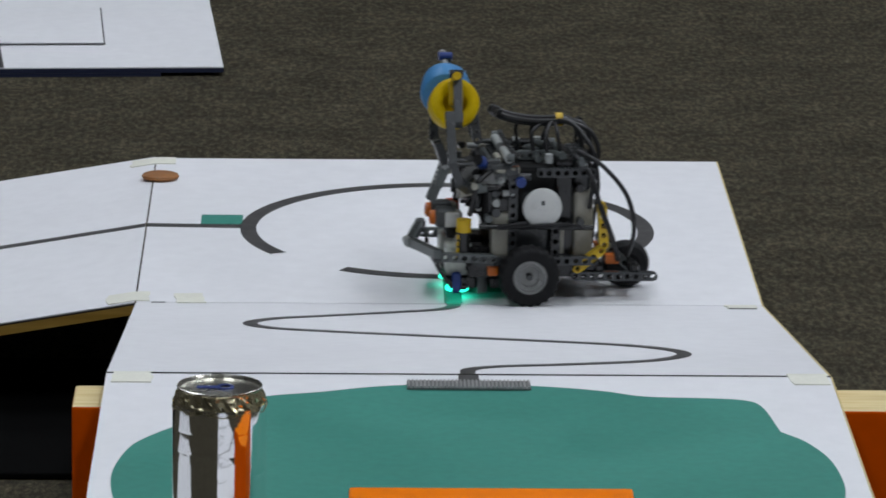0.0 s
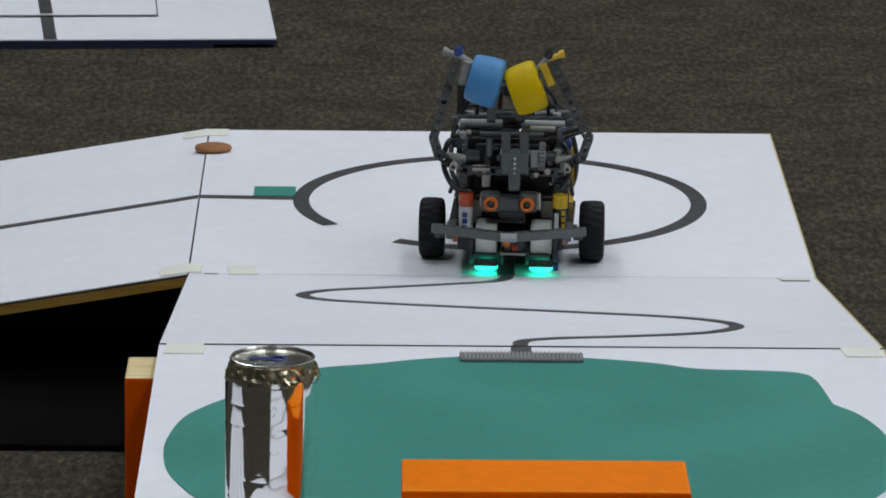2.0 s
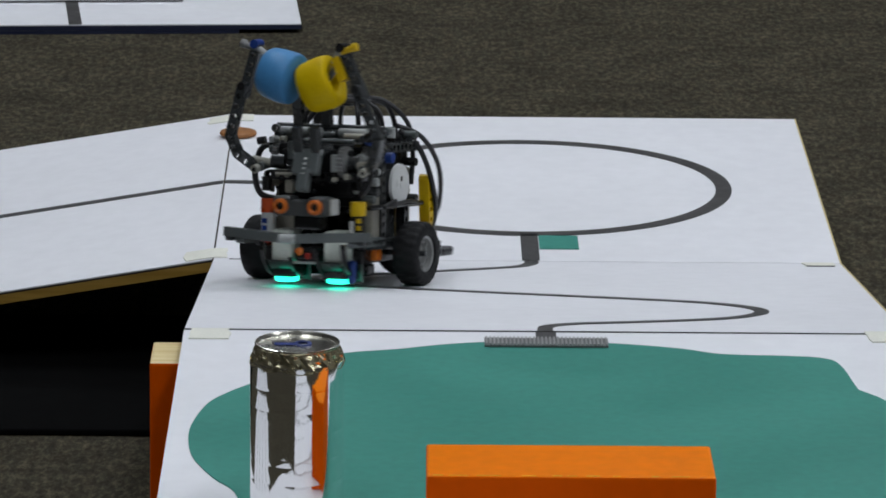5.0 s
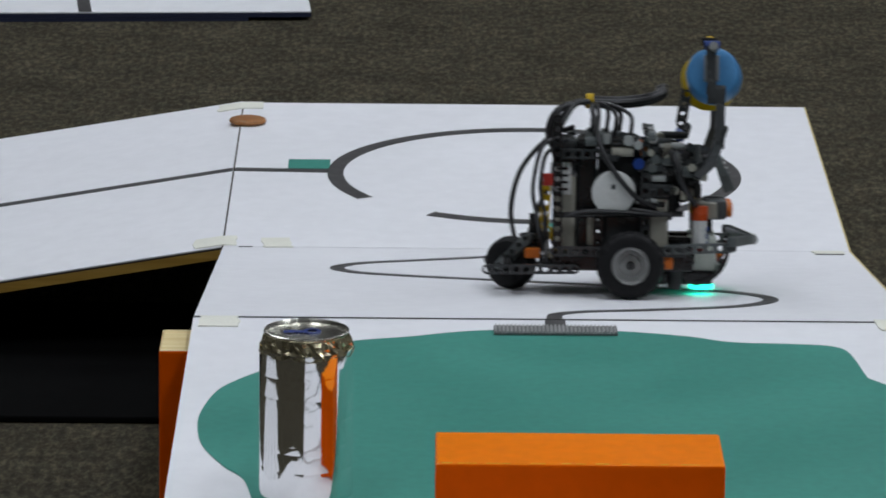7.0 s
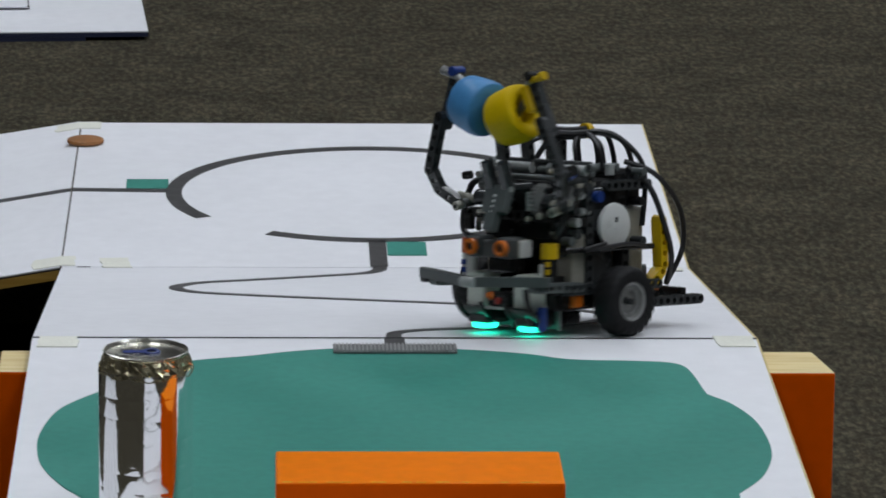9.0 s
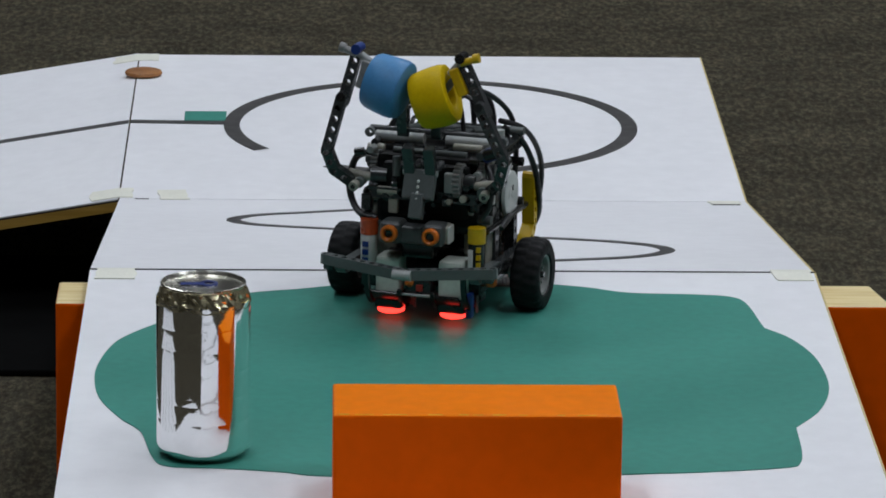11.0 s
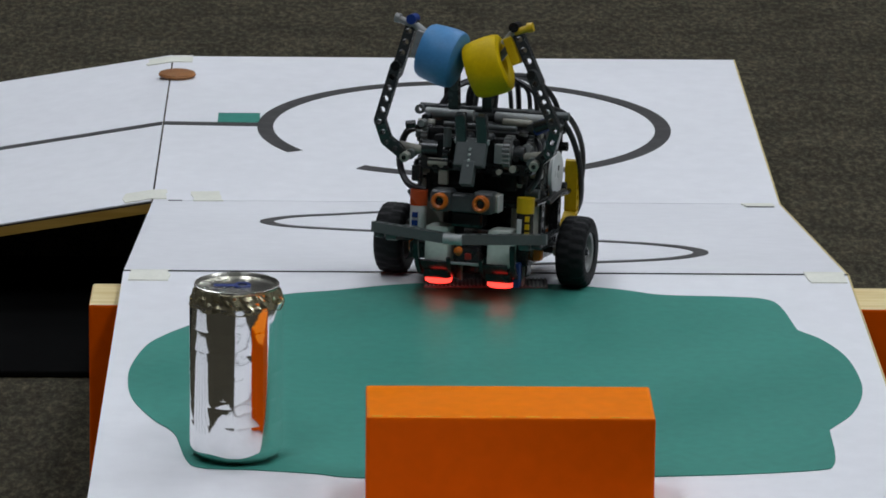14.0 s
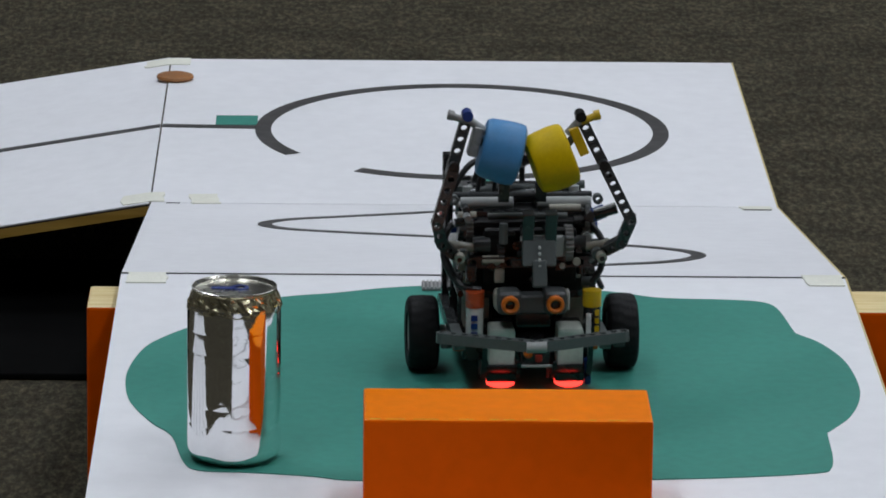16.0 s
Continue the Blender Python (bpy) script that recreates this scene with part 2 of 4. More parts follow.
def slab(bm, outline, height, thick, flat=None):
    """A thin plate with that outline (x, y), its top at height(x, y)."""
    top = [bm.verts.new((x, y, height(x, y))) for x, y in outline]
    low = [bm.verts.new((x, y, height(x, y) - thick)) for x, y in outline]
    bm.faces.new(top)
    bm.faces.new(list(reversed(low)))
    n = len(top)
    for i in range(n):
        bm.faces.new((top[i], low[i], low[(i + 1) % n], top[(i + 1) % n]))


def ribbon(bm, path, width, height, thick=0.0006):
    """A flat band along a path of (x, y), its top at height(x, y)."""
    rows = []
    for i, p in enumerate(path):
        d = (Vector(path[min(i + 1, len(path) - 1)]) - Vector(path[max(i - 1, 0)])).to_2d().normalized()
        s = Vector((-d.y, d.x)) * width / 2
        q = [(p[0] + s.x, p[1] + s.y), (p[0] - s.x, p[1] - s.y)]
        rows.append([bm.verts.new((x, y, height(x, y))) for x, y in q] + [bm.verts.new((x, y, height(x, y) - thick)) for x, y in q])
    for a, b in zip(rows, rows[1:]):
        bm.faces.new((a[0], b[0], b[1], a[1]))
        bm.faces.new((a[0], a[2], b[2], b[0]))
        bm.faces.new((a[1], b[1], b[3], a[3]))


def surface(x, y):
    """Height of the course under (x, y)."""
    if x < -HW and y > LM:
        return ZB + (x + HW) * RAMP
    return ZF if y < 0 else (ZF - (ZF - ZB) * y / LM if y < LM else ZB)


def just_above(x, y):
    return surface(x, y) + 0.0007


# ---- the hall ----
def hall():
    bm = bmesh.new()
    box(bm, (-7, -8, -0.2), (7, 10, 0))
    tagged(part("floor", bm, CARPET), "dark olive-grey speckled loop-pile carpet", "floor", kind="structure")
    for name, lo, hi in (("wall_north", (-7.2, 10, 0), (7.2, 10.2, 4)), ("wall_south", (-7.2, -8.2, 0), (7.2, -8, 4)),
                         ("wall_west", (-7.2, -8, 0), (-7, 10, 4)), ("wall_east", (7, -8, 0), (7.2, 10, 4))):
        bm = bmesh.new()
        box(bm, lo, hi)
        tagged(part(name, bm, PLASTER), "plain grey plastered hall wall", "wall", kind="structure")
    bm = bmesh.new()
    box(bm, (-7.2, -8.2, 4), (7.2, 10.2, 4.2))
    tagged(part("ceiling", bm, CEIL), "plain white hall ceiling", "ceiling", kind="structure")
    first = None
    for x, y in LAMPS:
        if first is None:
            first = empty("ceiling_lamp", pose(x, y, 4))
            bm = bmesh.new()
            box(bm, (-0.33, -0.83, -0.06), (0.33, 0.83, 0), 0.01)
            part("housing", bm, P_WHITE, first)
            bm = bmesh.new()
            box(bm, (-0.3, -0.8, -0.066), (0.3, 0.8, -0.061))
            part("diffuser", bm, LAMPGLOW, first)
            tagged(first, "white ceiling lamp with a glowing diffuser", "lamp", "ceiling lamps")
        else:
            copy_thing(first, pose(x, y, 4))


hall()


# ---- the course ----
def board(name, x0, x1, y0, y1, label, edge=EDGE):
    """A laminate panel with a dark core on a pine-edged frame that follows the course's surface."""
    th = empty(name)
    xs, ys = (x0, x1), (y0, y1)

    def sheet(bm, a0, a1, b0, b1, up, down):
        c = [(a0, b0), (a1, b0), (a1, b1), (a0, b1)]
        mid = ((x0 + x1) / 2, (y0 + y1) / 2)

        def h(x, y):
            e = 1e-5
            return surface(x + (mid[0] - x) * e, y + (mid[1] - y) * e)
        t = [bm.verts.new((x, y, h(x, y) + up)) for x, y in c]
        l = [bm.verts.new((x, y, h(x, y) + down)) for x, y in c]
        bm.faces.new(t)
        bm.faces.new(list(reversed(l)))
        for i in range(4):
            bm.faces.new((t[i], l[i], l[(i + 1) % 4], t[(i + 1) % 4]))
    g = 0.0008
    bm = bmesh.new()
    sheet(bm, x0 + g, x1 - g, y0 + g, y1 - g, 0, -0.0012)
    part("top_panel", bm, WHITE, th, "white laminate sheet")
    bm = bmesh.new()
    sheet(bm, x0 + g, x1 - g, y0 + g, y1 - g, -0.0012, -0.0030)
    part("board_core", bm, edge, th, "dark board edge")
    if name != "ramp_board":
        bm = bmesh.new()
        sheet(bm, x1 - 0.0018, x1 - g * 0.5, y0 + g, y1 - g, 0.0003, -0.0118)
        part("edge_band", bm, PINEEDGE, th, "cream wooden edge band")
    w = 0.022
    for a0, a1, b0, b1 in ((x0 + g, x0 + w, y0 + g, y1 - g), (x1 - w, x1 - 0.0019, y0 + g, y1 - g), (x0 + w, x1 - w, y0 + g, y0 + w), (x0 + w, x1 - w, y1 - w, y1 - g)):
        bm = bmesh.new()
        sheet(bm, a0, a1, b0, b1, -0.0030, -0.0115)
        part("batten", bm, OCHRE if name == "ramp_board" else PINEEDGE, th, "wooden edge batten")
    return tagged(th, label, "course board")


def tape(parent, x0, x1, y0, y1, turn=0.0):
    bm = bmesh.new()
    cx, cy = (x0 + x1) / 2, (y0 + y1) / 2
    c, s = math.cos(radians(turn)), math.sin(radians(turn))
    rag = random.Random(int(x0 * 1000))
    nx = 6
    rows = sorted([y0 + (y1 - y0) * k / 4 for k in range(5)] + [q for q in (0.0, LM) if y0 < q < y1])
    grid = []
    for y in rows:
        lo, hi = x0 + rag.uniform(-0.002, 0.002), x1 + rag.uniform(-0.002, 0.002)
        line = []
        for k in range(nx + 1):
            x = lo + (hi - lo) * k / nx
            p = (cx + (x - cx) * c - (y - cy) * s, cy + (x - cx) * s + (y - cy) * c)
            line.append(bm.verts.new((*p, surface(*p) + 0.0001)))
        grid.append(line)
    for a, b in zip(grid, grid[1:]):
        for k in range(nx):
            bm.faces.new((a[k], a[k + 1], b[k + 1], b[k]))
    r = bmesh.ops.extrude_face_region(bm, geom=bm.faces[:])
    for v in r["geom"]:
        if isinstance(v, bmesh.types.BMVert):
            v.co.z += 0.0009
    part("tape_strip", bm, TAPE, parent, "torn strip of cream masking tape")


def front_board():
    b = board("marsh_board", -HW, HW, -0.645, 0.0, "white course board with a large teal marsh print")
    rim = [(-0.153, -0.067), (-0.113, -0.054), (-0.079, -0.04), (-0.045, -0.032), (0.006, -0.029), (0.057, -0.035), (0.099, -0.047), (0.13, -0.062),
           (0.178, -0.066), (0.205, -0.072), (0.216, -0.092), (0.2232, -0.154), (0.2258, -0.162), (0.2400, -0.186), (0.253, -0.231), (0.2575, -0.287), (0.255, -0.33), (0.244, -0.375),
           (0.2275, -0.409), (0.2250, -0.417), (0.2240, -0.468), (0.2205, -0.497), (0.211, -0.508), (0.163, -0.518), (0.113, -0.524), (0.0, -0.534), (-0.097, -0.532), (-0.127, -0.523),
           (-0.169, -0.515), (-0.203, -0.511), (-0.214, -0.49), (-0.2235, -0.431), (-0.2385, -0.399), (-0.2545, -0.35), (-0.26, -0.304), (-0.259, -0.261),
           (-0.250, -0.209), (-0.236, -0.178), (-0.215, -0.145), (-0.188, -0.092)]
    bm = bmesh.new()
    slab(bm, [(p.x, p.y) for p in spline([(x, y, 0) for x, y in rim], 5, True)], just_above, 0.0005)
    part("marsh_print", bm, TEAL, b, "teal printed marsh")
    bm = bmesh.new()
    ribbon(bm, [(-0.001, -0.027), (-0.001, -0.0012)], 0.0155, just_above)
    part("line", bm, LINE, b, "black guide line")
    tape(b, -0.271, -0.240, -0.028, 0.0045, 0)
    tape(b, 0.2435, 0.2725, -0.024, 0.016, 0)
    # ribbed metal threshold at the marsh's edge
    g = empty("metal_grille")
    bm = bmesh.new()
    box(bm, (-0.048, -0.048, ZF + 0.0012), (0.045, -0.026, ZF + 0.0025))
    part("base_strip", bm, DARKSTEEL, g)
    bm = bmesh.new()
    for i in range(31):
        x = -0.0465 + i * 0.003
        box(bm, (x - 0.0007, -0.0475, ZF + 0.0024), (x + 0.0007, -0.0265, ZF + 0.0037))
    tagged(part("ribs", bm, STEEL, g, "fine metal ribs"), kind="stuff")
    tagged(g, "narrow ribbed metal grille strip on the board", "grille")


def slope_board():
    b = board("slope_board", -HW, HW, 0.0, LM, "white sloping course board with a black winding line")
    path = [(0.003, 0.631), (0.002, 0.605), (-0.010, 0.574), (-0.045, 0.546), (-0.107, 0.505), (-0.153, 0.474), (-0.1728, 0.430), (-0.156, 0.387), (-0.107, 0.357),
            (-0.04, 0.327), (0.055, 0.287), (0.128, 0.252), (0.165, 0.214), (0.1750, 0.175), (0.161, 0.138), (0.132, 0.110), (0.075, 0.084), (0.025, 0.066), (0.002, 0.042), (-0.001, 0.0012)]
    bm = bmesh.new()
    ribbon(bm, spline([(x, y, 0) for x, y in path], 8), 0.0118, just_above)
    part("line", bm, LINE, b, "black winding guide line")
    bm = bmesh.new()
    ribbon(bm, [(-HW + 0.001, 0.0022), (HW - 0.001, 0.0022)], 0.0034, just_above)
    part("joint_gap", bm, EDGE, b, "dark open board joint")
    for x0, x1 in ((0.243, 0.267), (-0.262, -0.250)):
        bm = bmesh.new()
        ribbon(bm, [(x0, LM - 0.0335 if x0 > 0 else LM - 0.003), (x1, LM - 0.0335 if x0 > 0 else LM - 0.003)], 0.0022, just_above)
        part("joint_gap", bm, EDGE, b, "dark open board joint")
    tape(b, -0.241, -0.216, 0.624, 0.662, 4)
    tape(b, 0.242, 0.268, 0.600, 0.630, 0)


def arc(x, y, r, a0, a1, n):
    return [(x + r * math.cos(radians(a0 + (a1 - a0) * i / n)), y + r * math.sin(radians(a0 + (a1 - a0) * i / n))) for i in range(n + 1)]


def back_board():
    b = board("circle_board", -HW, HW, LM, LM + LB, "white course board with a black circle line")
    bm = bmesh.new()
    ribbon(bm, arc(0.0033, 0.9162, 0.1848, -121.5, 212.5, 120), 0.0148, just_above)
    part("circle_line", bm, LINE, b, "open black circle line")
    bm = bmesh.new()
    ribbon(bm, [(0.003, LM + 0.001), (0.003, 0.729)], 0.0155, just_above)
    part("line", bm, LINE, b, "short black guide line")
    bm = bmesh.new()
    ribbon(bm, [(-HW + 0.001, 0.926), (-0.188, 0.922)], 0.0118, just_above)
    part("line", bm, LINE, b, "black guide line")
    for x0, x1, y0, y1 in ((-0.226, -0.187, 0.9305, 0.968), (0.0115, 0.0465, 0.675, 0.7245)):
        bm = bmesh.new()
        slab(bm, [(x0, y0), (x1, y0), (x1, y1), (x0, y1)], just_above, 0.0004)
        part("marker", bm, TEAL, b, "small teal turn marker")
    tape(b, -0.302, -0.264, 0.636, 0.668, 0)
    tape(b, -0.300, -0.256, 1.185, 1.2125, 0)
    d = empty("wooden_disc", pose(-0.2695, 1.121, ZB + 0.0002))
    bm = bmesh.new()
    lathe(bm, [(0, 0), (0.0150, 0), (0.0172, 0.0010), (0.0180, 0.0024), (0.0172, 0.0042), (0.015, 0.0050), (0, 0.0052)], 40)
    part("disc", bm, COPPER, d, smooth=True)
    tagged(d, "flat round brown wooden disc on the board joint", "disc")


def ramp_board():
    b = board("ramp_board", -HW - 0.58, -HW, LM, LM + LB + 0.006, "white side ramp with a black line falling to the carpet")
    bm = bmesh.new()
    ribbon(bm, [(-HW - 0.001, 0.926), (-HW - 0.575, 0.926)], 0.0118, just_above)
    part("line", bm, LINE, b, "black guide line")


front_board()
slope_board()
back_board()
ramp_board()


def timber(name, lo, hi, label, painted=True, top=PINE):
    th = empty(name, pose((lo[0] + hi[0]) / 2, (lo[1] + hi[1]) / 2, lo[2]))
    hx, hy, h = (hi[0] - lo[0]) / 2, (hi[1] - lo[1]) / 2, hi[2] - lo[2]
    bm = bmesh.new()
    box(bm, (-hx, -hy, 0), (hx, hy, h), 0.0022, seg=2)
    bm.normal_update()
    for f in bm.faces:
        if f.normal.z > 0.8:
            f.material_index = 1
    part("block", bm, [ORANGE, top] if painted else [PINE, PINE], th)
    return tagged(th, label, "timber block")


def worn_edge(th, hx, hy, h):
    """Pale scuffs where the paint has worn off the front top edge."""
    rag = random.Random(8)
    x = -hx + 0.004
    bm = bmesh.new()
    while x < hx - 0.008:
        w = rag.uniform(0.004, 0.016)
        box(bm, (x, -hy + 0.0018, h - 0.0004), (min(x + w, hx - 0.003), -hy + 0.0026 + rag.uniform(0, 0.0008), h + 0.0002))
        x += w + rag.uniform(0.001, 0.020)
    tagged(part("worn_paint", bm, WORN, th, "pale worn paint on the edge"), kind="stuff")


crossbeam = timber("support_beam", (-0.2992, -0.054, 0), (0.3295, 0.008, ZF - 0.0117), "orange-painted timber beam with a bare pine top")
for v in crossbeam.children[0].data.vertices:
    if v.co.x > 0.2 and v.co.y > 0:
        v.co.x -= 0.011
timber("support_beam", (-0.25, -0.635, 0), (0.25, -0.575, ZF - 0.0117), "orange-painted timber beam under the marsh board")
for x in (-0.22, 0.22):
    timber("support_block", (x - 0.03, LM + 0.03, 0), (x + 0.03, LM + 0.09, ZB - 0.0117), "bare pine support block under the circle board", painted=False)
    timber("support_block", (x - 0.03, LM + LB - 0.09, 0), (x + 0.03, LM + LB - 0.03, ZB - 0.0117), "bare pine support block under the circle board", painted=False)
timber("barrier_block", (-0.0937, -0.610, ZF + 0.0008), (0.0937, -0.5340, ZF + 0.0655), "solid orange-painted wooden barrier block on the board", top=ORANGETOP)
worn_edge(bpy.data.objects["barrier_block"], 0.0937, 0.0380, 0.0647)


# ---- the foil can ----
def can():
    th = empty("foil_can", pose(-0.1800, -0.4810, ZF + 0.001))
    th.scale = (0.955, 0.955, 1.038)
    bm = bmesh.new()
    n, rag = 96, random.Random(5)
    creases = (0.0265, 0.0385, 0.0435, 0.0600, 0.0745, 0.0880)
    marks = sorted([0.009 + 0.093 * i / 8 for i in range(1, 9)] + [z + d for z in creases for d in (-0.0003, 0.0, 0.0003)])
    rows = [(0.0255, 0.0), (0.0275, 0.0008), (0.0325, 0.006), (0.033, 0.009)] + [(0.033, z) for z in marks]
    lathe(bm, [(0, 0.002), (0.022, 0.002)] + rows + [(0.0328, 0.1045)], n)
    # short pressed creases round the wrap
    for z in creases:
        spans = [(rag.uniform(0, 6.28), rag.uniform(0.06, 0.22)) for _ in range(10)]
        for v in bm.verts:
            if abs(v.co.z - z) < 0.0009:
                a = math.atan2(v.co.y, v.co.x) % (2 * math.pi)
                if abs(v.co.z - z) < 0.0001 and any(abs(a - q) < w for q, w in spans):
                    f = 1 - 0.00004 / 0.033
                    v.co.x, v.co.y = v.co.x * f, v.co.y * f
    part("body", bm, FOIL, th, "mirror-bright foil wrap", smooth=True)
    # crumpled foil collar
    bm = bmesh.new()
    rings = []
    n = 84
    wave = [0.00075 * math.sin(i * 0.95 + 1.3 * math.sin(i * 0.31)) + rag.uniform(-0.00045, 0.00045) for i in range(n)]
    drop = [0.0011 * math.sin(i * 0.55 + math.sin(i * 0.23)) + rag.uniform(-0.0004, 0.0004) for i in range(n)]
    for k in range(7):
        u = k / 6
        r0 = 0.0334 - 0.0048 * u ** 1.0
        z0 = 0.1015 + 0.0128 * u
        ring = []
        for i in range(n):
            a = 2 * math.pi * (i + 0.22 * math.sin(k * 1.7 + i)) / n
            fold = (wave[i] + rag.uniform(-0.0006, 0.0006)) * min(1, 3 * (1 - u), 0.35 + 2 * u)
            ring.append(bm.verts.new(((r0 + fold) * math.cos(a), (r0 + fold) * math.sin(a), z0 + drop[i] * (1 - u))))
        rings.append(ring)
    for p, q in zip(rings, rings[1:]):
        for i in range(n):
            bm.faces.new((p[i], p[(i + 1) % n], q[i]))
            bm.faces.new((p[(i + 1) % n], q[(i + 1) % n], q[i]))
    part("collar", bm, GOLDFOIL, th, "crumpled gold-tinged foil collar")
    bm = bmesh.new()
    lathe(bm, [(0.0288, 0.1125), (0.0299, 0.1138), (0.0298, 0.1148), (0.0290, 0.1150), (0.0283, 0.1140), (0.0276, 0.1126), (0.0230, 0.1124), (0.0, 0.1126)], 64)
    part("lid", bm, CANLID, th, "dished metal can lid", smooth=True)
    bm = bmesh.new()
    lathe(bm, [(0.0035, 0.1134), (0.0058, 0.1136), (0.0062, 0.1132), (0.0062, 0.1124)], 24, pose(0.004, 0.002, 0))
    box(bm, (-0.016, -0.0030, 0.1130), (0.000, 0.0030, 0.1136), 0.0004)
    part("pull_tab", bm, LIDBLUE, th, "blue pull tab")
    tagged(th, "drinks can wrapped in mirror-bright foil", "can")


can()


# ---- boards on the carpet ----
def floor_boards():
    th = empty("stacked_board", pose(-0.228, 2.118, 0, 0, 0, 3.6))
    bm = bmesh.new()
    box(bm, (-0.62, 0.0, 0.0), (-0.072, 0.56, 0.004))
    part("lower_sheet", bm, NAVY, th, "dark blue lower sheet")
    bm = bmesh.new()
    box(bm, (-0.60, 0.0, 0.0045), (0, 0.58, 0.0095))
    part("board_core", bm, NAVY, th, "navy board edge")
    bm = bmesh.new()
    box(bm, (-0.60, 0.0005, 0.0097), (0, 0.58, 0.0110))
    part("top_panel", bm, WHITE, th, "white laminate sheet")
    bm = bmesh.new()
    ribbon(bm, [(-0.2595, 0.0006), (-0.2780, 0.58)], 0.015, lambda x, y: 0.0117)
    part("line", bm, LINE, th, "black guide line")
    tagged(th, "white course board with a black line lying on the carpet", "course board")
    th = empty("small_board", pose(-0.229, 2.118, 0.0122, 0, 0, 3.6))
    bm = bmesh.new()
    # dark core, run out past the panel's right side to draw its shadow
    box(bm, (-0.518, 0.1300, 0.0), (-0.1322, 0.349, 0.0010))
    part("board_core", bm, LINE, th, "dark sheet edge with a drawn shadow line")
    bm = bmesh.new()
    box(bm, (-0.52, 0.1295, 0.0011), (-0.1340, 0.350, 0.0030), 0.0004)
    part("top_panel", bm, WHITE, th, "white sheet")
    bm = bmesh.new()
    ribbon(bm, [(-0.2628, 0.1300), (-0.2698, 0.3495)], 0.015, lambda x, y: 0.0037)
    part("line", bm, LINE, th, "black guide line")
    tagged(th, "small white panel with a black line lying on a board", "course board")
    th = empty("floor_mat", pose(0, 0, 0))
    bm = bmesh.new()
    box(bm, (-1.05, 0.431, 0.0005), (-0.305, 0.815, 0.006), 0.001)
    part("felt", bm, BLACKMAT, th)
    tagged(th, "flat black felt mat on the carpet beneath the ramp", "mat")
    # neighbours of the course, mirrored in the can
    for x0, y0, x1, y1, z in ((-0.195, -1.26, 0.02, -0.66, ZF), (-1.35, -0.72, -0.66, -0.1, 0.05)):
        th = empty("course_tile", pose(x0, y0, 0))
        bm = bmesh.new()
        box(bm, (0, 0, z - 0.012), (x1 - x0, y1 - y0, z), 0.001)
        part("top_panel", bm, WHITE, th)
        for x in (0.02, x1 - x0 - 0.05):
            for y in (0.02, y1 - y0 - 0.05):
                bm = bmesh.new()
                box(bm, (x, y, 0), (x + 0.03, y + 0.03, z - 0.0121))
                part("leg", bm, PINE, th)
        for k in range(1, 5):
            bm = bmesh.new()
            y = (y1 - y0) * k / 5
            box(bm, (0.002, y - 0.004, z + 0.0004), (x1 - x0 - 0.002, y + 0.004, z + 0.001))
            part("line", bm, LINE, th)
        tagged(th, "white course tile with black cross lines on short legs", "course board")


floor_boards()

# ---- the robot: x to its side, -y ahead, z up, its axle over the origin ----
def liftarm(bm, a, b, axis, t=0.0074, w=0.0078):
    """A toothless building beam with its row of round holes, from a to b."""
    a, b, axis = Vector(a), Vector(b), Vector(axis).normalized()
    d = (b - a).normalized()
    side = axis.cross(d).normalized()
    axis = d.cross(side)
    n = max(2, round((b - a).length / 0.008) + 1)
    step = (b - a).length / (n - 1)
    for i in range(n):
        c = a + d * step * i
        loops = []
        for h in (-t / 2, t / 2):
            out, inn = [], []
            for k in range(8):
                q = math.pi / 4 * k
                ex, ey = math.cos(q), math.sin(q)
                s = 1 / max(abs(ex), abs(ey))
                hx, hy = ex * s * step / 2, ey * s * w / 2
                if (i == 0 and ex < -0.1) or (i == n - 1 and ex > 0.1):
                    hx, hy = ex * step / 2, ey * w / 2
                out.append(bm.verts.new(c + d * hx + side * hy + axis * h))
                inn.append(bm.verts.new(c + (d * ex + side * ey) * 0.0025 + axis * h))
            loops.append((out, inn))
        (o0, i0), (o1, i1) = loops
        for k in range(8):
            j = (k + 1) % 8
            bm.faces.new((o0[k], i0[k], i0[j], o0[j]))
            bm.faces.new((o1[k], o1[j], i1[j], i1[k]))
            if not ((k in (7, 0) and i < n - 1) or (k in (3, 4) and i > 0)):
                bm.faces.new((o0[k], o0[j], o1[j], o1[k]))
            bm.faces.new((i0[k], i1[k], i1[j], i0[j]))
    bmesh.ops.remove_doubles(bm, verts=bm.verts, dist=0.00005)


def beam(name, parent, mat, a, b, axis=(1, 0, 0), label="", t=0.0074):
    bm = bmesh.new()
    liftarm(bm, a, b, axis, t)
    return part(name, bm, mat, parent, label)


def bar(name, parent, mat, a, b, r, label="", n=14):
    bm = bmesh.new()
    rod(bm, a, b, r, n)
    return part(name, bm, mat, parent, label, smooth=True)


def block(name, parent, mat, lo, hi, bevel=0.0012, label="", m=None, seg=2):
    bm = bmesh.new()
    box(bm, lo, hi, bevel, m, seg)
    return part(name, bm, mat, parent, label)


def along(a, b):
    a, b = Vector(a), Vector(b)
    return Matrix.Translation((a + b) / 2) @ (b - a).to_track_quat("Z", "Y").to_matrix().to_4x4()


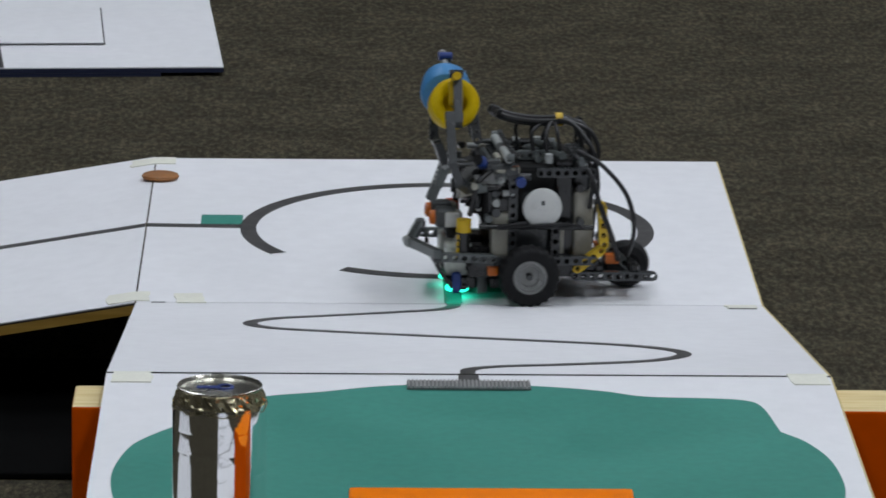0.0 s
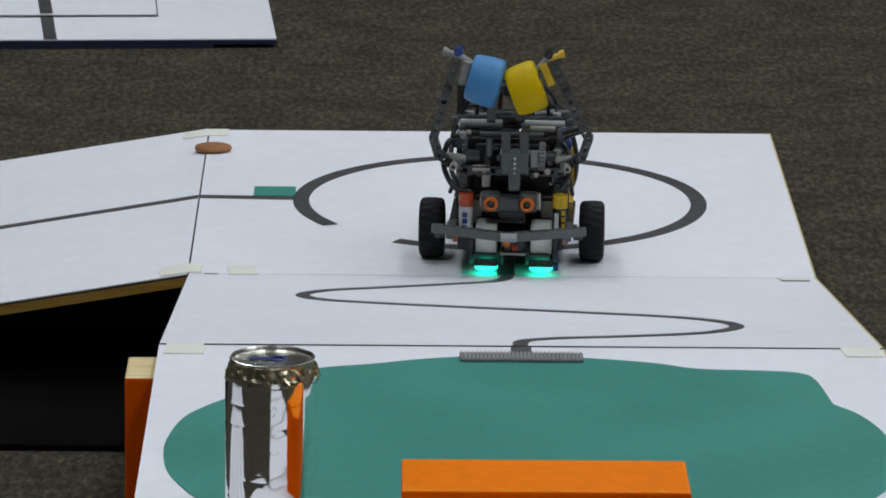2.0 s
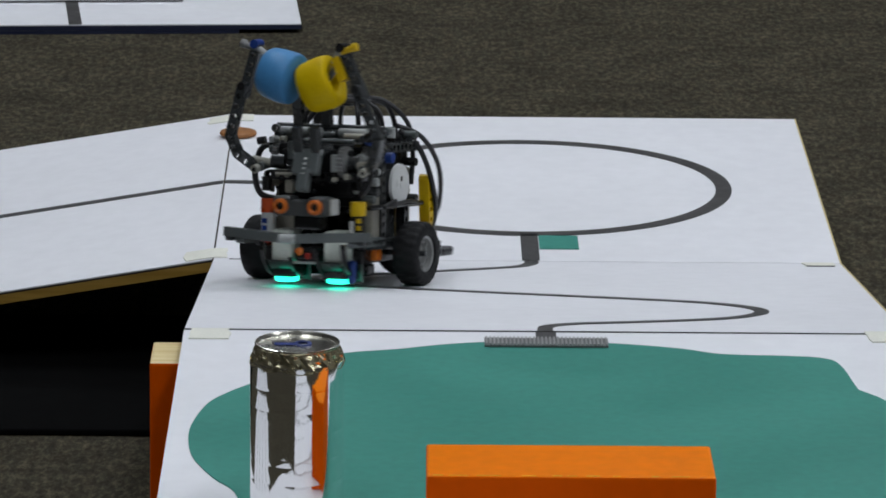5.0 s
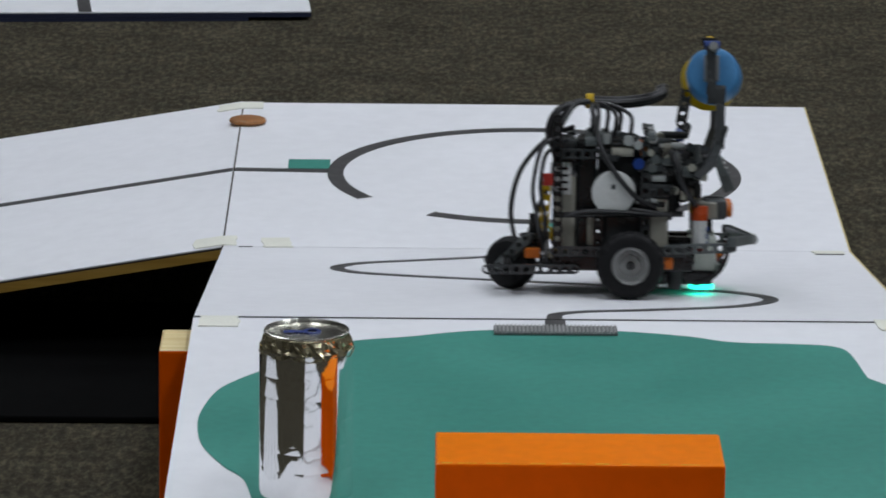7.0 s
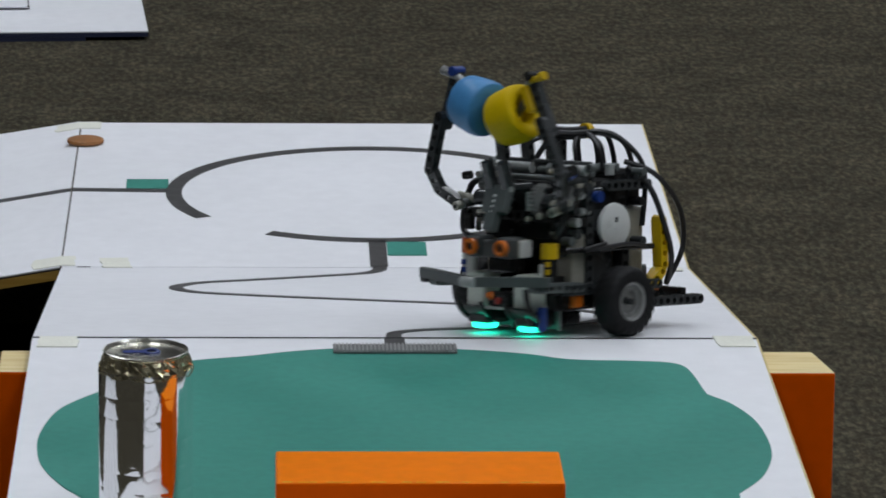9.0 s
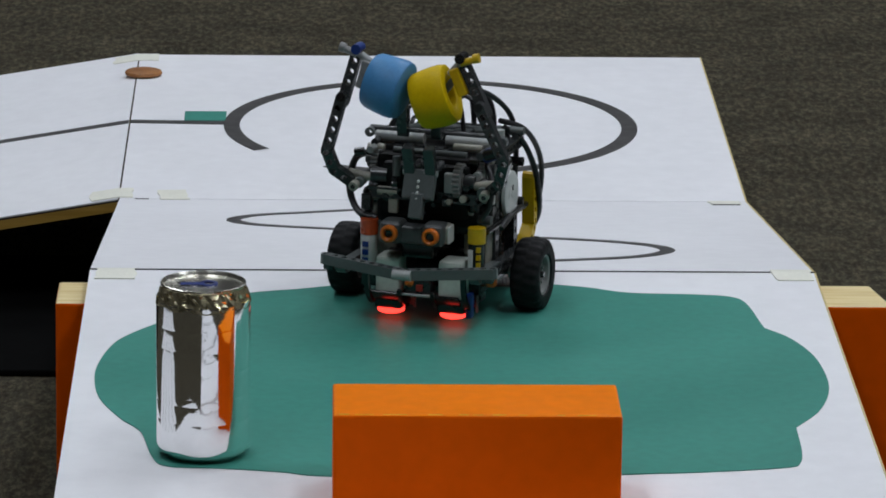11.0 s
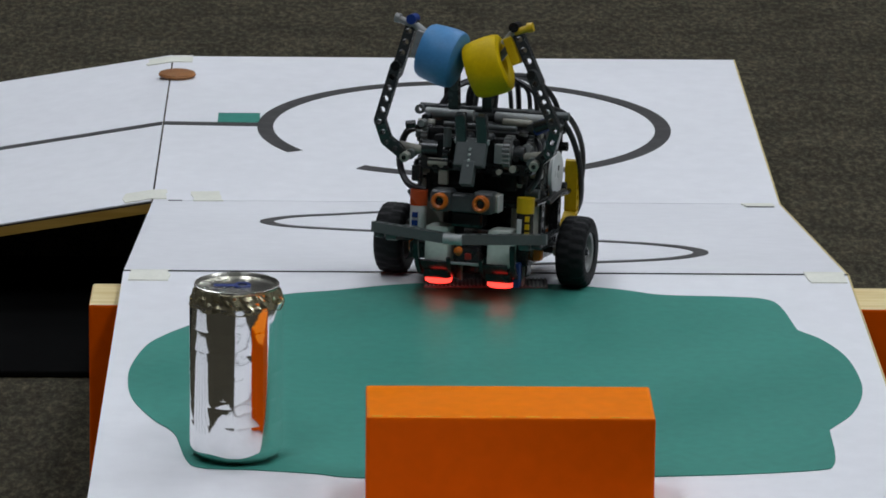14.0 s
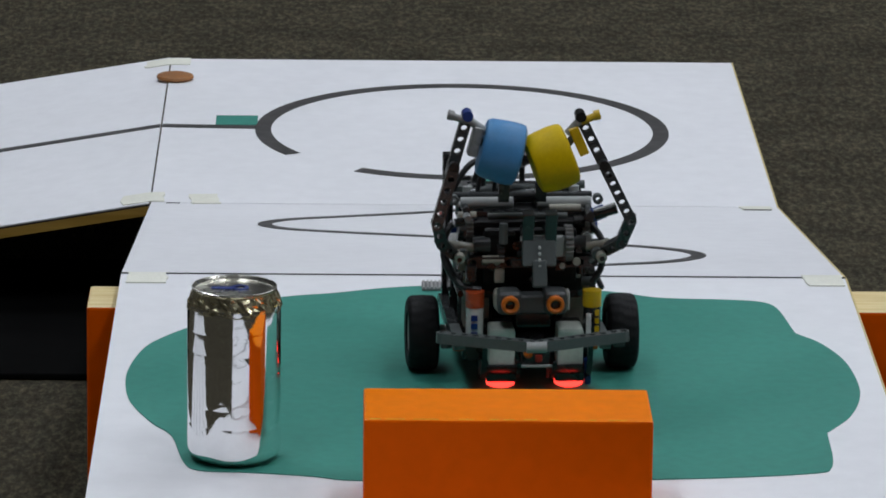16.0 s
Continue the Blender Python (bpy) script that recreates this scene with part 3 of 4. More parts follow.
def plank(name, parent, mat, a, b, w, t, label=""):
    """A bevelled bar of width w across the robot and thickness t, from a to b."""
    a, b = Vector(a), Vector(b)
    up = (b - a).normalized()
    side = (Vector((1, 0, 0)) - up * up.x).normalized()
    m = Matrix((side, up.cross(side), up)).transposed().to_4x4()
    n = (b - a).length / 2
    return block(name, parent, mat, (-w / 2, -t / 2, -n), (w / 2, t / 2, n), 0.0012, label, Matrix.Translation((a + b) / 2) @ m)


def gear(name, parent, mat, at, axis, r, t, teeth, label=""):
    bm = bmesh.new()
    prof = []
    for i in range(teeth * 4):
        a = 2 * math.pi * i / (teeth * 4)
        rr = r if i % 4 in (0, 1) else r * 0.87
        prof.append((rr * math.cos(a), rr * math.sin(a)))
    slab(bm, prof, lambda x, y: t / 2, t)
    rod(bm, (0, 0, -t * 0.7), (0, 0, t * 0.7), r * 0.45, 14)
    ob = part(name, bm, mat, parent, label)
    bmesh_m = along(Vector(at) - Vector(axis) * 0.01, Vector(at) + Vector(axis) * 0.01)
    ob.data.transform(bmesh_m)
    return ob


def cable(name, parent, pts, r=0.0024, mat=None, label=""):
    bm = bmesh.new()
    tube(bm, pts, r)
    return part(name, bm, mat or CABLE, parent, label, smooth=True)


def arc_strip(x0, x1, y, z, r0, r1, a0, a1, n=12):
    """A band of radii r0 to r1 bent about an axis across the robot."""
    bm = bmesh.new()
    rings = []
    for i in range(n + 1):
        a = radians(a0 + (a1 - a0) * i / n)
        c, s = math.cos(a), math.sin(a)
        rings.append([bm.verts.new((x, y + q * c, z + q * s)) for x, q in ((x0, r0), (x1, r0), (x1, r1), (x0, r1))])
    for p, q in zip(rings, rings[1:]):
        for k in range(4):
            bm.faces.new((p[k], p[(k + 1) % 4], q[(k + 1) % 4], q[k]))
    bm.faces.new(rings[0])
    bm.faces.new(rings[-1][::-1])
    bmesh.ops.recalc_face_normals(bm, faces=bm.faces)
    return bm


def wall(bm, inner, outer, z0, z1):
    """An upright bowed wall between two lines of the plan."""
    rings = [[bm.verts.new((*p, z)) for p, z in ((a, z0), (b, z0), (b, z1), (a, z1))] for a, b in zip(inner, outer)]
    for p, q in zip(rings, rings[1:]):
        for k in range(4):
            bm.faces.new((p[k], p[(k + 1) % 4], q[(k + 1) % 4], q[k]))
    bm.faces.new(rings[0])
    bm.faces.new(rings[-1][::-1])
    bmesh.ops.recalc_face_normals(bm, faces=bm.faces)


def make_wheel(side):
    w = empty("wheel", pose(side * 0.071, 0, 0.0270), robot)
    bm = bmesh.new()
    turn = pose(0, 0, 0, 0, 90, 0)
    lathe(bm, [(0.0148, -0.0086), (0.0160, -0.0104), (0.0225, -0.0110), (0.0255, -0.0096), (0.0266, -0.0074), (0.0270, -0.0012), (0.0270, 0.0012), (0.0266, 0.0074),
               (0.0255, 0.0096), (0.0225, 0.0110), (0.0160, 0.0104), (0.0148, 0.0086), (0.0146, 0.0)], 88, close=True)
    for v in bm.verts:
        rad = math.hypot(v.co.x, v.co.y)
        if rad > 0.0252:
            k = round(math.atan2(v.co.y, v.co.x) / (2 * math.pi / 88))
            if (k + (2 if v.co.z > 0 else 0)) % 4 < 2:
                f = (rad - 0.0012) / rad
                v.co.x, v.co.y = v.co.x * f, v.co.y * f
    bmesh.ops.transform(bm, matrix=turn, verts=bm.verts)
    part("tyre", bm, RUBBER, w, "ribbed black rubber tyre", smooth=True)
    bm = bmesh.new()
    lathe(bm, [(0.0, -0.004), (0.0035, -0.004), (0.0035, 0.002), (0.0085, 0.002), (0.0095, 0.0045), (0.0122, 0.0046), (0.0132, 0.0084), (0.0149, 0.0092),
               (0.0149, -0.0092), (0.0132, -0.0084), (0.0122, -0.004), (0.0, -0.004)], 36, turn if side > 0 else pose(0, 0, 0, 0, -90, 0))
    for i in range(6):
        box(bm, (-0.001 + side * 0.004, -0.0011, 0.009), (0.0015 + side * 0.004, 0.0011, 0.0125), 0.0, pose(0, 0, 0, 60 * i))
    part("rim", bm, P_RIM, w, "light grey plastic wheel rim", smooth=True)
    bm = bmesh.new()
    rod(bm, (side * -0.030, 0, 0), (side * 0.009, 0, 0), 0.0024, 10)
    part("axle", bm, P_DARK, w)
    return w


def make_cup(name, mat, at, tilt, lean, label, dished):
    """A soft rubber roller: its axis lies across the robot, tipped by tilt."""
    bm = bmesh.new()
    m = Matrix.Translation(at) @ pose(0, 0, 0, 0, tilt, lean) @ pose(0, 0, 0, 0, 90, 0)
    prof = [(0.0, -0.0138), (0.0165, -0.0142), (0.0192, -0.0135), (0.0208, -0.0108), (0.0217, -0.004), (0.0223, 0.004), (0.0221, 0.0095), (0.0210, 0.0130), (0.0185, 0.0143)]
    prof += [(0.0135, 0.0140), (0.0108, 0.0122), (0.0096, 0.0085), (0.0090, 0.0030), (0.0, 0.0025)] if dished else [(0.012, 0.0146), (0.0, 0.0146)]
    lathe(bm, prof, 40, m)
    rag = random.Random(3)
    for v in bm.verts:
        k = noise.noise(v.co * 45.0)
        v.co += (v.co - Vector(at)).normalized() * 0.0010 * k
    return part(name, bm, mat, robot, label, smooth=True)


def build_robot():
    R = robot
    # chassis and rear
    block("chassis_plate", R, P_BLACK, (-0.046, -0.050, 0.020), (0.046, 0.062, 0.032))
    for s in (-1, 1):
        beam("side_beam", R, P_DARK, (s * 0.051, -0.045, 0.036), (s * 0.051, 0.060, 0.036))
        bar("side_rail", R, P_BLACK, (s * 0.0475, -0.042, 0.0662), (s * 0.0475, 0.060, 0.0645), 0.0023)
        beam("side_post", R, P_BLACK, (s * 0.046, 0.026, 0.034), (s * 0.046, 0.026, 0.062), (1, 0, 0))
        beam("side_post", R, P_DARK, (s * 0.043, -0.012, 0.034), (s * 0.043, -0.012, 0.118), (1, 0, 0))
        bar("axle_bush", R, P_LIGHT, (s * 0.0535, 0, 0.0275), (s * 0.058, 0, 0.0275), 0.0052)
        beam("tail_beam", R, P_DARK, (s * 0.047, 0.044, 0.0215), (s * 0.047, 0.114, 0.0205), (1, 0, 0), "dark grey tail beam")
    beam("tail_cross_beam", R, P_BLACK, (-0.044, 0.066, 0.026), (0.044, 0.066, 0.026), (0, 0, 1))
    beam("tail_cross_beam", R, P_BLACK, (-0.044, 0.098, 0.026), (0.044, 0.098, 0.026), (0, 0, 1))
    # swivelling rear wheel in its fork, trailing behind its pivot
    c = caster
    bm = bmesh.new()
    lathe(bm, [(0.0, -0.0085), (0.009, -0.0085), (0.0115, -0.0100), (0.0178, -0.0088), (0.0205, -0.0050), (0.0215, 0.0), (0.0205, 0.0050), (0.0178, 0.0088),
               (0.0115, 0.0100), (0.009, 0.0085), (0.0, 0.0085)], 40, pose(0, 0.018, 0.0215, 0, 90, 0))
    part("caster_wheel", bm, RUBBER, c, "black domed caster wheel", smooth=True)
    bar("caster_axle", c, P_LIGHT, (-0.0150, 0.018, 0.0215), (0.0150, 0.018, 0.0215), 0.0026)
    for s in (-1, 1):
        beam("fork", c, P_GREY, (s * 0.0148, 0.020, 0.0205), (s * 0.0148, -0.004, 0.0430), (1, 0, 0), "grey caster fork")
    block("fork_head", c, P_DARK, (-0.0150, -0.008, 0.0400), (0.0150, 0.004, 0.0470), 0.0015)
    bar("caster_pivot", c, P_BLACK, (0, -0.002, 0.036), (0, -0.002, 0.062), 0.0035)
    block("rear_orange_block", R, P_ORANGE, (-0.030, 0.072, 0.028), (-0.018, 0.084, 0.036), 0.001, "orange connector")
    block("rear_orange_block", R, P_ORANGE, (0.020, 0.074, 0.028), (0.032, 0.086, 0.036), 0.001, "orange connector")
    # controller brick standing at the rear
    b = empty("controller", None, R)
    block("case", b, P_CREAM, (-0.037, 0.0437, 0.036), (0.037, 0.061, 0.095), 0.003, "light grey controller case")
    block("case_head", b, P_DARK, (-0.036, 0.0437, 0.0955), (0.036, 0.058, 0.124), 0.003, "dark head of the controller")
    block("case_front", b, P_BLACK, (-0.0365, 0.0270, 0.034), (0.0365, 0.0435, 0.124), 0.003, "dark controller shell")
    block("screen", b, P_GREY, (-0.018, 0.0595, 0.070), (0.018, 0.0612, 0.092), 0.001)
    for i in range(3):
        block("button", b, P_DARK if i != 1 else P_ORANGE, (-0.018 + i * 0.013, 0.0595, 0.048), (-0.008 + i * 0.013, 0.0620, 0.058), 0.0015)
    p = block("label_plate", b, P_WHITE, (-0.0385, 0.0475, 0.080), (-0.0368, 0.0640, 0.106), 0.0006, "white plate with dark bars")
    for i in range(4):
        block("printed_bar", p, P_BLACK, (-0.0391, 0.050, 0.0835 + i * 0.0055), (-0.0384, 0.0590, 0.0855 + i * 0.0055), 0.0)
    # motors with round white hubs
    for s in (-1, 1):
        m = empty("motor", None, R)
        block("motor_housing", m, P_DARK, (s * 0.022, -0.010, 0.032), (s * 0.041, 0.024, 0.070), 0.005, "dark motor housing")
        bar("motor_body", m, P_DARK, (s * 0.018, 0.010, 0.078), (s * 0.042, 0.010, 0.086), 0.015)
        bm = bmesh.new()
        lathe(bm, [(0.0, 0.0040), (0.0026, 0.0040), (0.0030, 0.0036), (0.0158, 0.0034), (0.0172, 0.0026), (0.0175, 0.0), (0.0, -0.001)], 40,
              pose(s * 0.047, 0.0138, 0.0828, 0, s * 90, 0))
        part("hub_disc", bm, P_WHITE, m, "round white motor hub", smooth=True)
        block("printed_bar", m, P_DARK, (s * 0.0495, 0.0125, 0.084), (s * 0.0507, 0.0155, 0.0895), 0.0)
        block("gear_case", m, P_BLACK, (s * 0.018, -0.034, 0.060), (s * 0.040, -0.006, 0.100), 0.004)
        block("motor_neck", m, P_CREAM, (s * 0.026, -0.030, 0.038), (s * 0.0445, -0.013, 0.078), 0.003, "cream motor neck")
        bar("motor_pin", m, P_BLUE, (s * 0.044, -0.006, 0.106), (s * 0.052, -0.006, 0.106), 0.0045, "blue pin")
        bar("shaft", m, P_GREY, (s * 0.020, -0.022, 0.110), (s * 0.046, -0.022, 0.110), 0.004)
        gear("side_gear", m, P_RIM, (s * 0.041, -0.030, 0.108), (1, 0, 0), 0.011, 0.005, 20, "warm grey toothed gear")
    # dark core full of gears and beams
    block("core", R, P_CORE, (-0.039, -0.038, 0.066), (0.039, 0.026, 0.118), 0.004)
    block("core", R, P_CORE, (-0.032, -0.047, 0.074), (0.034, -0.036, 0.114), 0.004)
    rag = random.Random(11)
    tones = [P_BLACK, P_BLACK, P_BLACK, P_DARK, P_DARK, P_GREY, P_TAN, P_LIGHT]
    for i in range(34):
        x = rag.uniform(-0.043, 0.044)
        z = rag.uniform(0.078, 0.113)
        y = -0.041 - rag.uniform(0, 0.012)
        w = rag.uniform(0.003, 0.008)
        rr = rag.uniform(0.0017, 0.0036)
        tone = rag.choice(tones)
        k = rag.random()
        if k < 0.35:
            bar("connector", R, tone, (x - w, y, z), (x + w, y, z), rr, n=10)
        elif k < 0.7:
            bar("connector", R, tone, (x, y + 0.006, z), (x, y - 0.005, z), rr, n=10)
        elif k < 0.85:
            bar("connector", R, tone, (x, y, z - w), (x, y, z + w), rr, n=10)
        else:
            block("connector", R, tone, (x - 0.0036, y - 0.003, z - w), (x + 0.0036, y + 0.003, z + w), 0.001)
    for i in range(56):
        s = rag.choice((-1, 1))
        y, z = rag.uniform(-0.040, 0.050), rag.uniform(0.068, 0.124)
        if -0.012 < y < 0.038 and z < 0.109:
            y, z = y * 0.4 - 0.030, z + 0.012
        w = rag.uniform(0.004, 0.012)
        if rag.random() < 0.5:
            bar("connector", R, rag.choice(tones), (s * 0.0430, y - w, z), (s * 0.0430, y + w, z), rag.uniform(0.0024, 0.004), n=10)
        else:
            bar("connector", R, rag.choice(tones), (s * 0.036, y, z), (s * 0.0485, y, z), rag.uniform(0.0028, 0.0042), n=10)
    for y, z in ((-0.030, 0.119), (0.012, 0.122), (0.034, 0.124)):
        bar("top_axle", R, P_GREY, (-0.028, y, z), (0.028, y, z), 0.0030)
    for x, y0, y1, z, tone in ((-0.034, -0.002, 0.022, 0.122, P_DARK), (0.012, -0.002, 0.024, 0.123, P_GREY), (0.036, -0.036, -0.016, 0.116, P_BLACK)):
        beam("top_beam", R, tone, (x, y0, z), (x, y1, z), (1, 0, 0))
    for x, y, z in ((0.002, 0.010, 0.127), (-0.028, 0.022, 0.126), (0.026, 0.030, 0.127)):
        bar("top_pin", R, P_GREY, (x - 0.009, y - 0.004, z - 0.002), (x + 0.009, y + 0.003, z - 0.001), 0.0036, "grey connector")
    for s in (-1, 1):
        block("orange_pin", R, P_ORANGE, (s * 0.0395 - 0.004, -0.015, 0.1115), (s * 0.0395 + 0.004, -0.007, 0.1195), 0.002, "orange connector")
        beam("upper_side_beam", R, P_DARK, (s * 0.0410, 0.012, 0.1130), (s * 0.0410, 0.058, 0.1130), (1, 0, 0), "dark grey side beam")
        block("side_strip", R, P_CREAM, (s * 0.0400 - 0.002, 0.0285, 0.040), (s * 0.0400 + 0.002, 0.0345, 0.062), 0.001, "cream strip")
        bar("side_pin", R, P_LIGHT, (s * 0.0380, 0.020, 0.1210), (s * 0.0380, 0.020, 0.1290), 0.0036, "light grey upright pin")
        for y in (0.031, 0.038):
            bar("side_pin", R, P_DARK, (s * 0.0365, y, 0.066), (s * 0.0395, y, 0.066), 0.0030)
    gear("front_gear", R, P_RIM, (0.0275, -0.046, 0.104), (1, 0, 0), 0.0130, 0.0052, 22, "warm grey toothed gear")
    gear("front_gear", R, P_DARK, (-0.020, -0.045, 0.100), (1, 0, 0), 0.010, 0.004, 16)
    # front mast: two planks bent like an arrowhead over the sensor
    for x in (-0.0035, 0.0125):
        plank("mast_beam", R, P_DARK, (x, -0.0750, 0.1340), (x, -0.0672, 0.1110), 0.0082, 0.0072, "dark mast beam")
        bar("mast_pin", R, P_LIGHT, (x - 0.0050, -0.0690, 0.1130), (x + 0.0050, -0.0690, 0.1130), 0.0022, "light pin")
        bar("mast_link", R, P_DARK, (x, -0.044, 0.114), (x, -0.066, 0.114), 0.0036)
    plank("mast_plate", R, P_GREY, (0.0045, -0.0668, 0.1150), (0.0045, -0.0745, 0.0945), 0.0235, 0.0070, "wide grey sloping plate")
    plank("mast_neck", R, P_GREY, (0.0045, -0.0735, 0.0985), (0.0045, -0.0800, 0.0810), 0.0100, 0.0084, "grey neck beam")
    # white dots that stand in for the row of glints on the plate
    for k in range(4):
        bar("neck_hole", R, P_WHITE, (0.0045, -0.0772 + k * 0.0014, 0.0960 + k * 0.0040), (0.0045, -0.0792 + k * 0.0014, 0.0956 + k * 0.0040), 0.0010, "small white dot for a glint", 8)
    # top bar with two light grey rollers
    bar("top_bar", R, P_DARK, (-0.052, -0.012, 0.1305), (0.047, -0.012, 0.1305), 0.0024, "dark top bar")
    for s in (-1, 1):
        bm = bmesh.new()
        lathe(bm, [(0.0018, -0.003), (0.0036, -0.003), (0.0036, 0.003), (0.0018, 0.003)], 18, pose(s * 0.051, -0.016, 0.1282, 90), close=True)
        part("bar_ring", bm, P_GREY, R, smooth=True)
    bar("roller", R, P_LIGHT, (-0.046, -0.0165, 0.1260), (-0.009, -0.0165, 0.1260), 0.0042, "light grey roller")
    bar("roller", R, P_LIGHT, (0.008, -0.0165, 0.1260), (0.046, -0.0165, 0.1260), 0.0042, "light grey roller")
    beam("cross_beam", R, P_DARK, (-0.040, -0.022, 0.1180), (0.042, -0.022, 0.1180), (0, 0, 1), "dark grey cross beam")
    beam("cross_beam", R, P_BLACK, (-0.040, -0.050, 0.092), (0.044, -0.050, 0.092), (0, 1, 0))
    # ultrasonic sensor with two round orange eyes
    u = empty("distance_sensor", None, R)
    block("sensor_case", u, P_SENSOR, (-0.0130, -0.0745, 0.0600), (0.0130, -0.060, 0.0735), 0.003, "dark grey sensor bridge", None, 3)
    for s in (-1, 1):
        block("sensor_lobe", u, P_SENSOR, (s * 0.0160 - 0.0085, -0.0775, 0.0598), (s * 0.0160 + 0.0085, -0.058, 0.0765), 0.0045, "dark grey sensor lobe", None, 3)
        block("sensor_trim", u, P_CREAM, (s * 0.0180 - 0.0080, -0.0700, 0.0605), (s * 0.0180 + 0.0080, -0.0535, 0.0748), 0.004, "pale sensor shell", None, 3)
    for s in (-1, 1):
        bm = bmesh.new()
        lathe(bm, [(0.0034, 0.0), (0.0034, 0.0040), (0.0046, 0.0048), (0.0060, 0.0042), (0.0064, 0.0030), (0.0064, -0.003)], 28, pose(s * 0.0158, -0.0770, 0.068, 90))
        e = part("eye_ring", bm, P_ORANGE, u, "orange eye ring", smooth=True)
        bm = bmesh.new()
        lathe(bm, [(0.0, 0.0015), (0.0024, 0.0018), (0.0040, 0.0012)], 20, pose(s * 0.0158, -0.0770, 0.068, 90))
        part("eye_mesh", bm, P_BLACK, e, "dark eye mesh")
    block("sensor_plate", u, P_WHITE, (0.0256, -0.0690, 0.0610), (0.0270, -0.0560, 0.0740), 0.0008, "pale side plate")
    bar("tan_tube", R, P_TAN, (0.016, -0.024, 0.1235), (0.038, -0.024, 0.1235), 0.0030, "warm grey tube")
    block("sensor_neck", R, P_BLACK, (-0.010, -0.066, 0.048), (0.014, -0.050, 0.060), 0.002)
    # white line sensors with their lamps
    for x in (-0.0200, 0.0280):
        w = empty("line_sensor", None, R)
        block("sensor_case", w, P_PALE, (x - 0.0092, -0.069, 0.0195), (x + 0.0092, -0.046, 0.0480), 0.003, "white sensor case")
        block("sensor_back", w, P_BLACK, (x - 0.0100, -0.052, 0.0240), (x + 0.0100, -0.030, 0.046), 0.002)
        block("sensor_nose", w, P_BLACK, (x - 0.0104, -0.066, 0.0083), (x + 0.0104, -0.041, 0.0195), 0.002)
        bm = bmesh.new()
        lathe(bm, [(0, 0.0042), (0.0082, 0.0044), (0.0100, 0.0054), (0.0101, 0.0082), (0, 0.0082)], 28, pose(x, -0.0575, 0))
        part("lamp_lens", bm, GLOW, w, "glowing sensor lamp facing the board")
        # curved guards before the lamp, a bowed wall behind it
        o = -1 if x < 0 else 1
        part("light_shield", arc_strip(x + o * 0.0130 - 0.0018, x + o * 0.0130 + 0.0018, -0.050, 0.0375, 0.0262, 0.0295, 178, 268), P_BLACK, w, "curved black guard")
        part("light_shield", arc_strip(x - o * 0.0115 - 0.0014, x - o * 0.0115 + 0.0014, -0.050, 0.0375, 0.0270, 0.0295, 205, 262), P_BLACK, w, "curved black guard")
        part("front_shield", arc_strip(x - 0.0115, x + (0.0105 if o < 0 else 0.0080), -0.050, 0.0375, 0.0262, 0.0280, 214, 252), P_BLACK, w, "curved black lamp shield")
        bm = bmesh.new()
        rim_in, rim_out = [], []
        for k in range(13):
            a = radians(15 + 150 * k / 12)
            rim_in.append((x + 0.0128 * math.cos(a), -0.045 + 0.0130 * math.sin(a)))
            rim_out.append((x + 0.0145 * math.cos(a), -0.045 + 0.0148 * math.sin(a)))
        wall(bm, rim_in, rim_out, 0.0045, 0.0240)
        part("shield_wall", bm, P_SHIELD, w, "grey bowed wall behind the lamp")
    block("bridge_sensor", R, P_BLACK, (-0.007, -0.070, 0.022), (0.014, -0.054, 0.034), 0.003)
    block("bridge_trim", R, P_LIGHT, (-0.008, -0.0725, 0.0205), (0.015, -0.0695, 0.0225), 0.001)
    bm = bmesh.new()
    lathe(bm, [(0, 0.004), (0.0018, 0.004), (0.0036, 0.0), (0, 0.0)], 18, pose(-0.0020, -0.0700, 0.0305, 78, 0, -24))
    part("bridge_pin", bm, P_ORANGE, R, "orange cone")
    block("bridge_eye", R, P_RED, (0.003, -0.0722, 0.0245), (0.008, -0.0695, 0.0295), 0.001, "dark red sensor window")
    block("nose_plate", R, P_BLACK, (-0.034, -0.030, 0.0085), (0.040, -0.014, 0.0185), 0.002)
    block("nose_pin", R, P_BLUE, (0.0385, -0.064, 0.0050), (0.0435, -0.056, 0.024), 0.002, "blue beam")
    for s in (-1, 1):
        block("orange_link", R, P_ORANGE, (s * 0.0475 - 0.004, -0.034, 0.0220), (s * 0.0475 + 0.004, -0.024, 0.0325), 0.002, "orange connector")
    # bumper: two beams meeting in a shallow point
    beam("bumper_beam", R, P_GREY, (-0.0635, -0.080, 0.0455), (-0.002, -0.096, 0.0430), (0, 0, 1), "grey bumper beam")
    beam("bumper_beam", R, P_GREY, (0.004, -0.096, 0.0430), (0.0640, -0.080, 0.0455), (0, 0, 1), "grey bumper beam")
    bar("bumper_joint", R, P_LIGHT, (-0.006, -0.099, 0.0430), (0.008, -0.099, 0.0430), 0.0040, "light grey bumper joint")
    for s in (-1, 1):
        beam("bumper_arm", R, P_GREY, (s * 0.051, -0.080, 0.0400), (s * 0.051, -0.030, 0.038), (1, 0, 0))
        block("bumper_tip", R, P_DARK, (s * 0.0605 - 0.004, -0.084, 0.038), (s * 0.0605 + 0.004, -0.076, 0.049), 0.0015)
    # two round cells held upright beside the sensors
    for x, cap, body, lab in ((-0.0385, P_CELL, P_WHITE, "white and orange round cell"), (0.0440, P_YELLOW, P_BLACK, "black and yellow round cell")):
        c = empty("battery", None, R)
        bar("cell_body", c, body, (x, -0.055, 0.036), (x, -0.055, 0.0606), 0.0062, lab, 24)
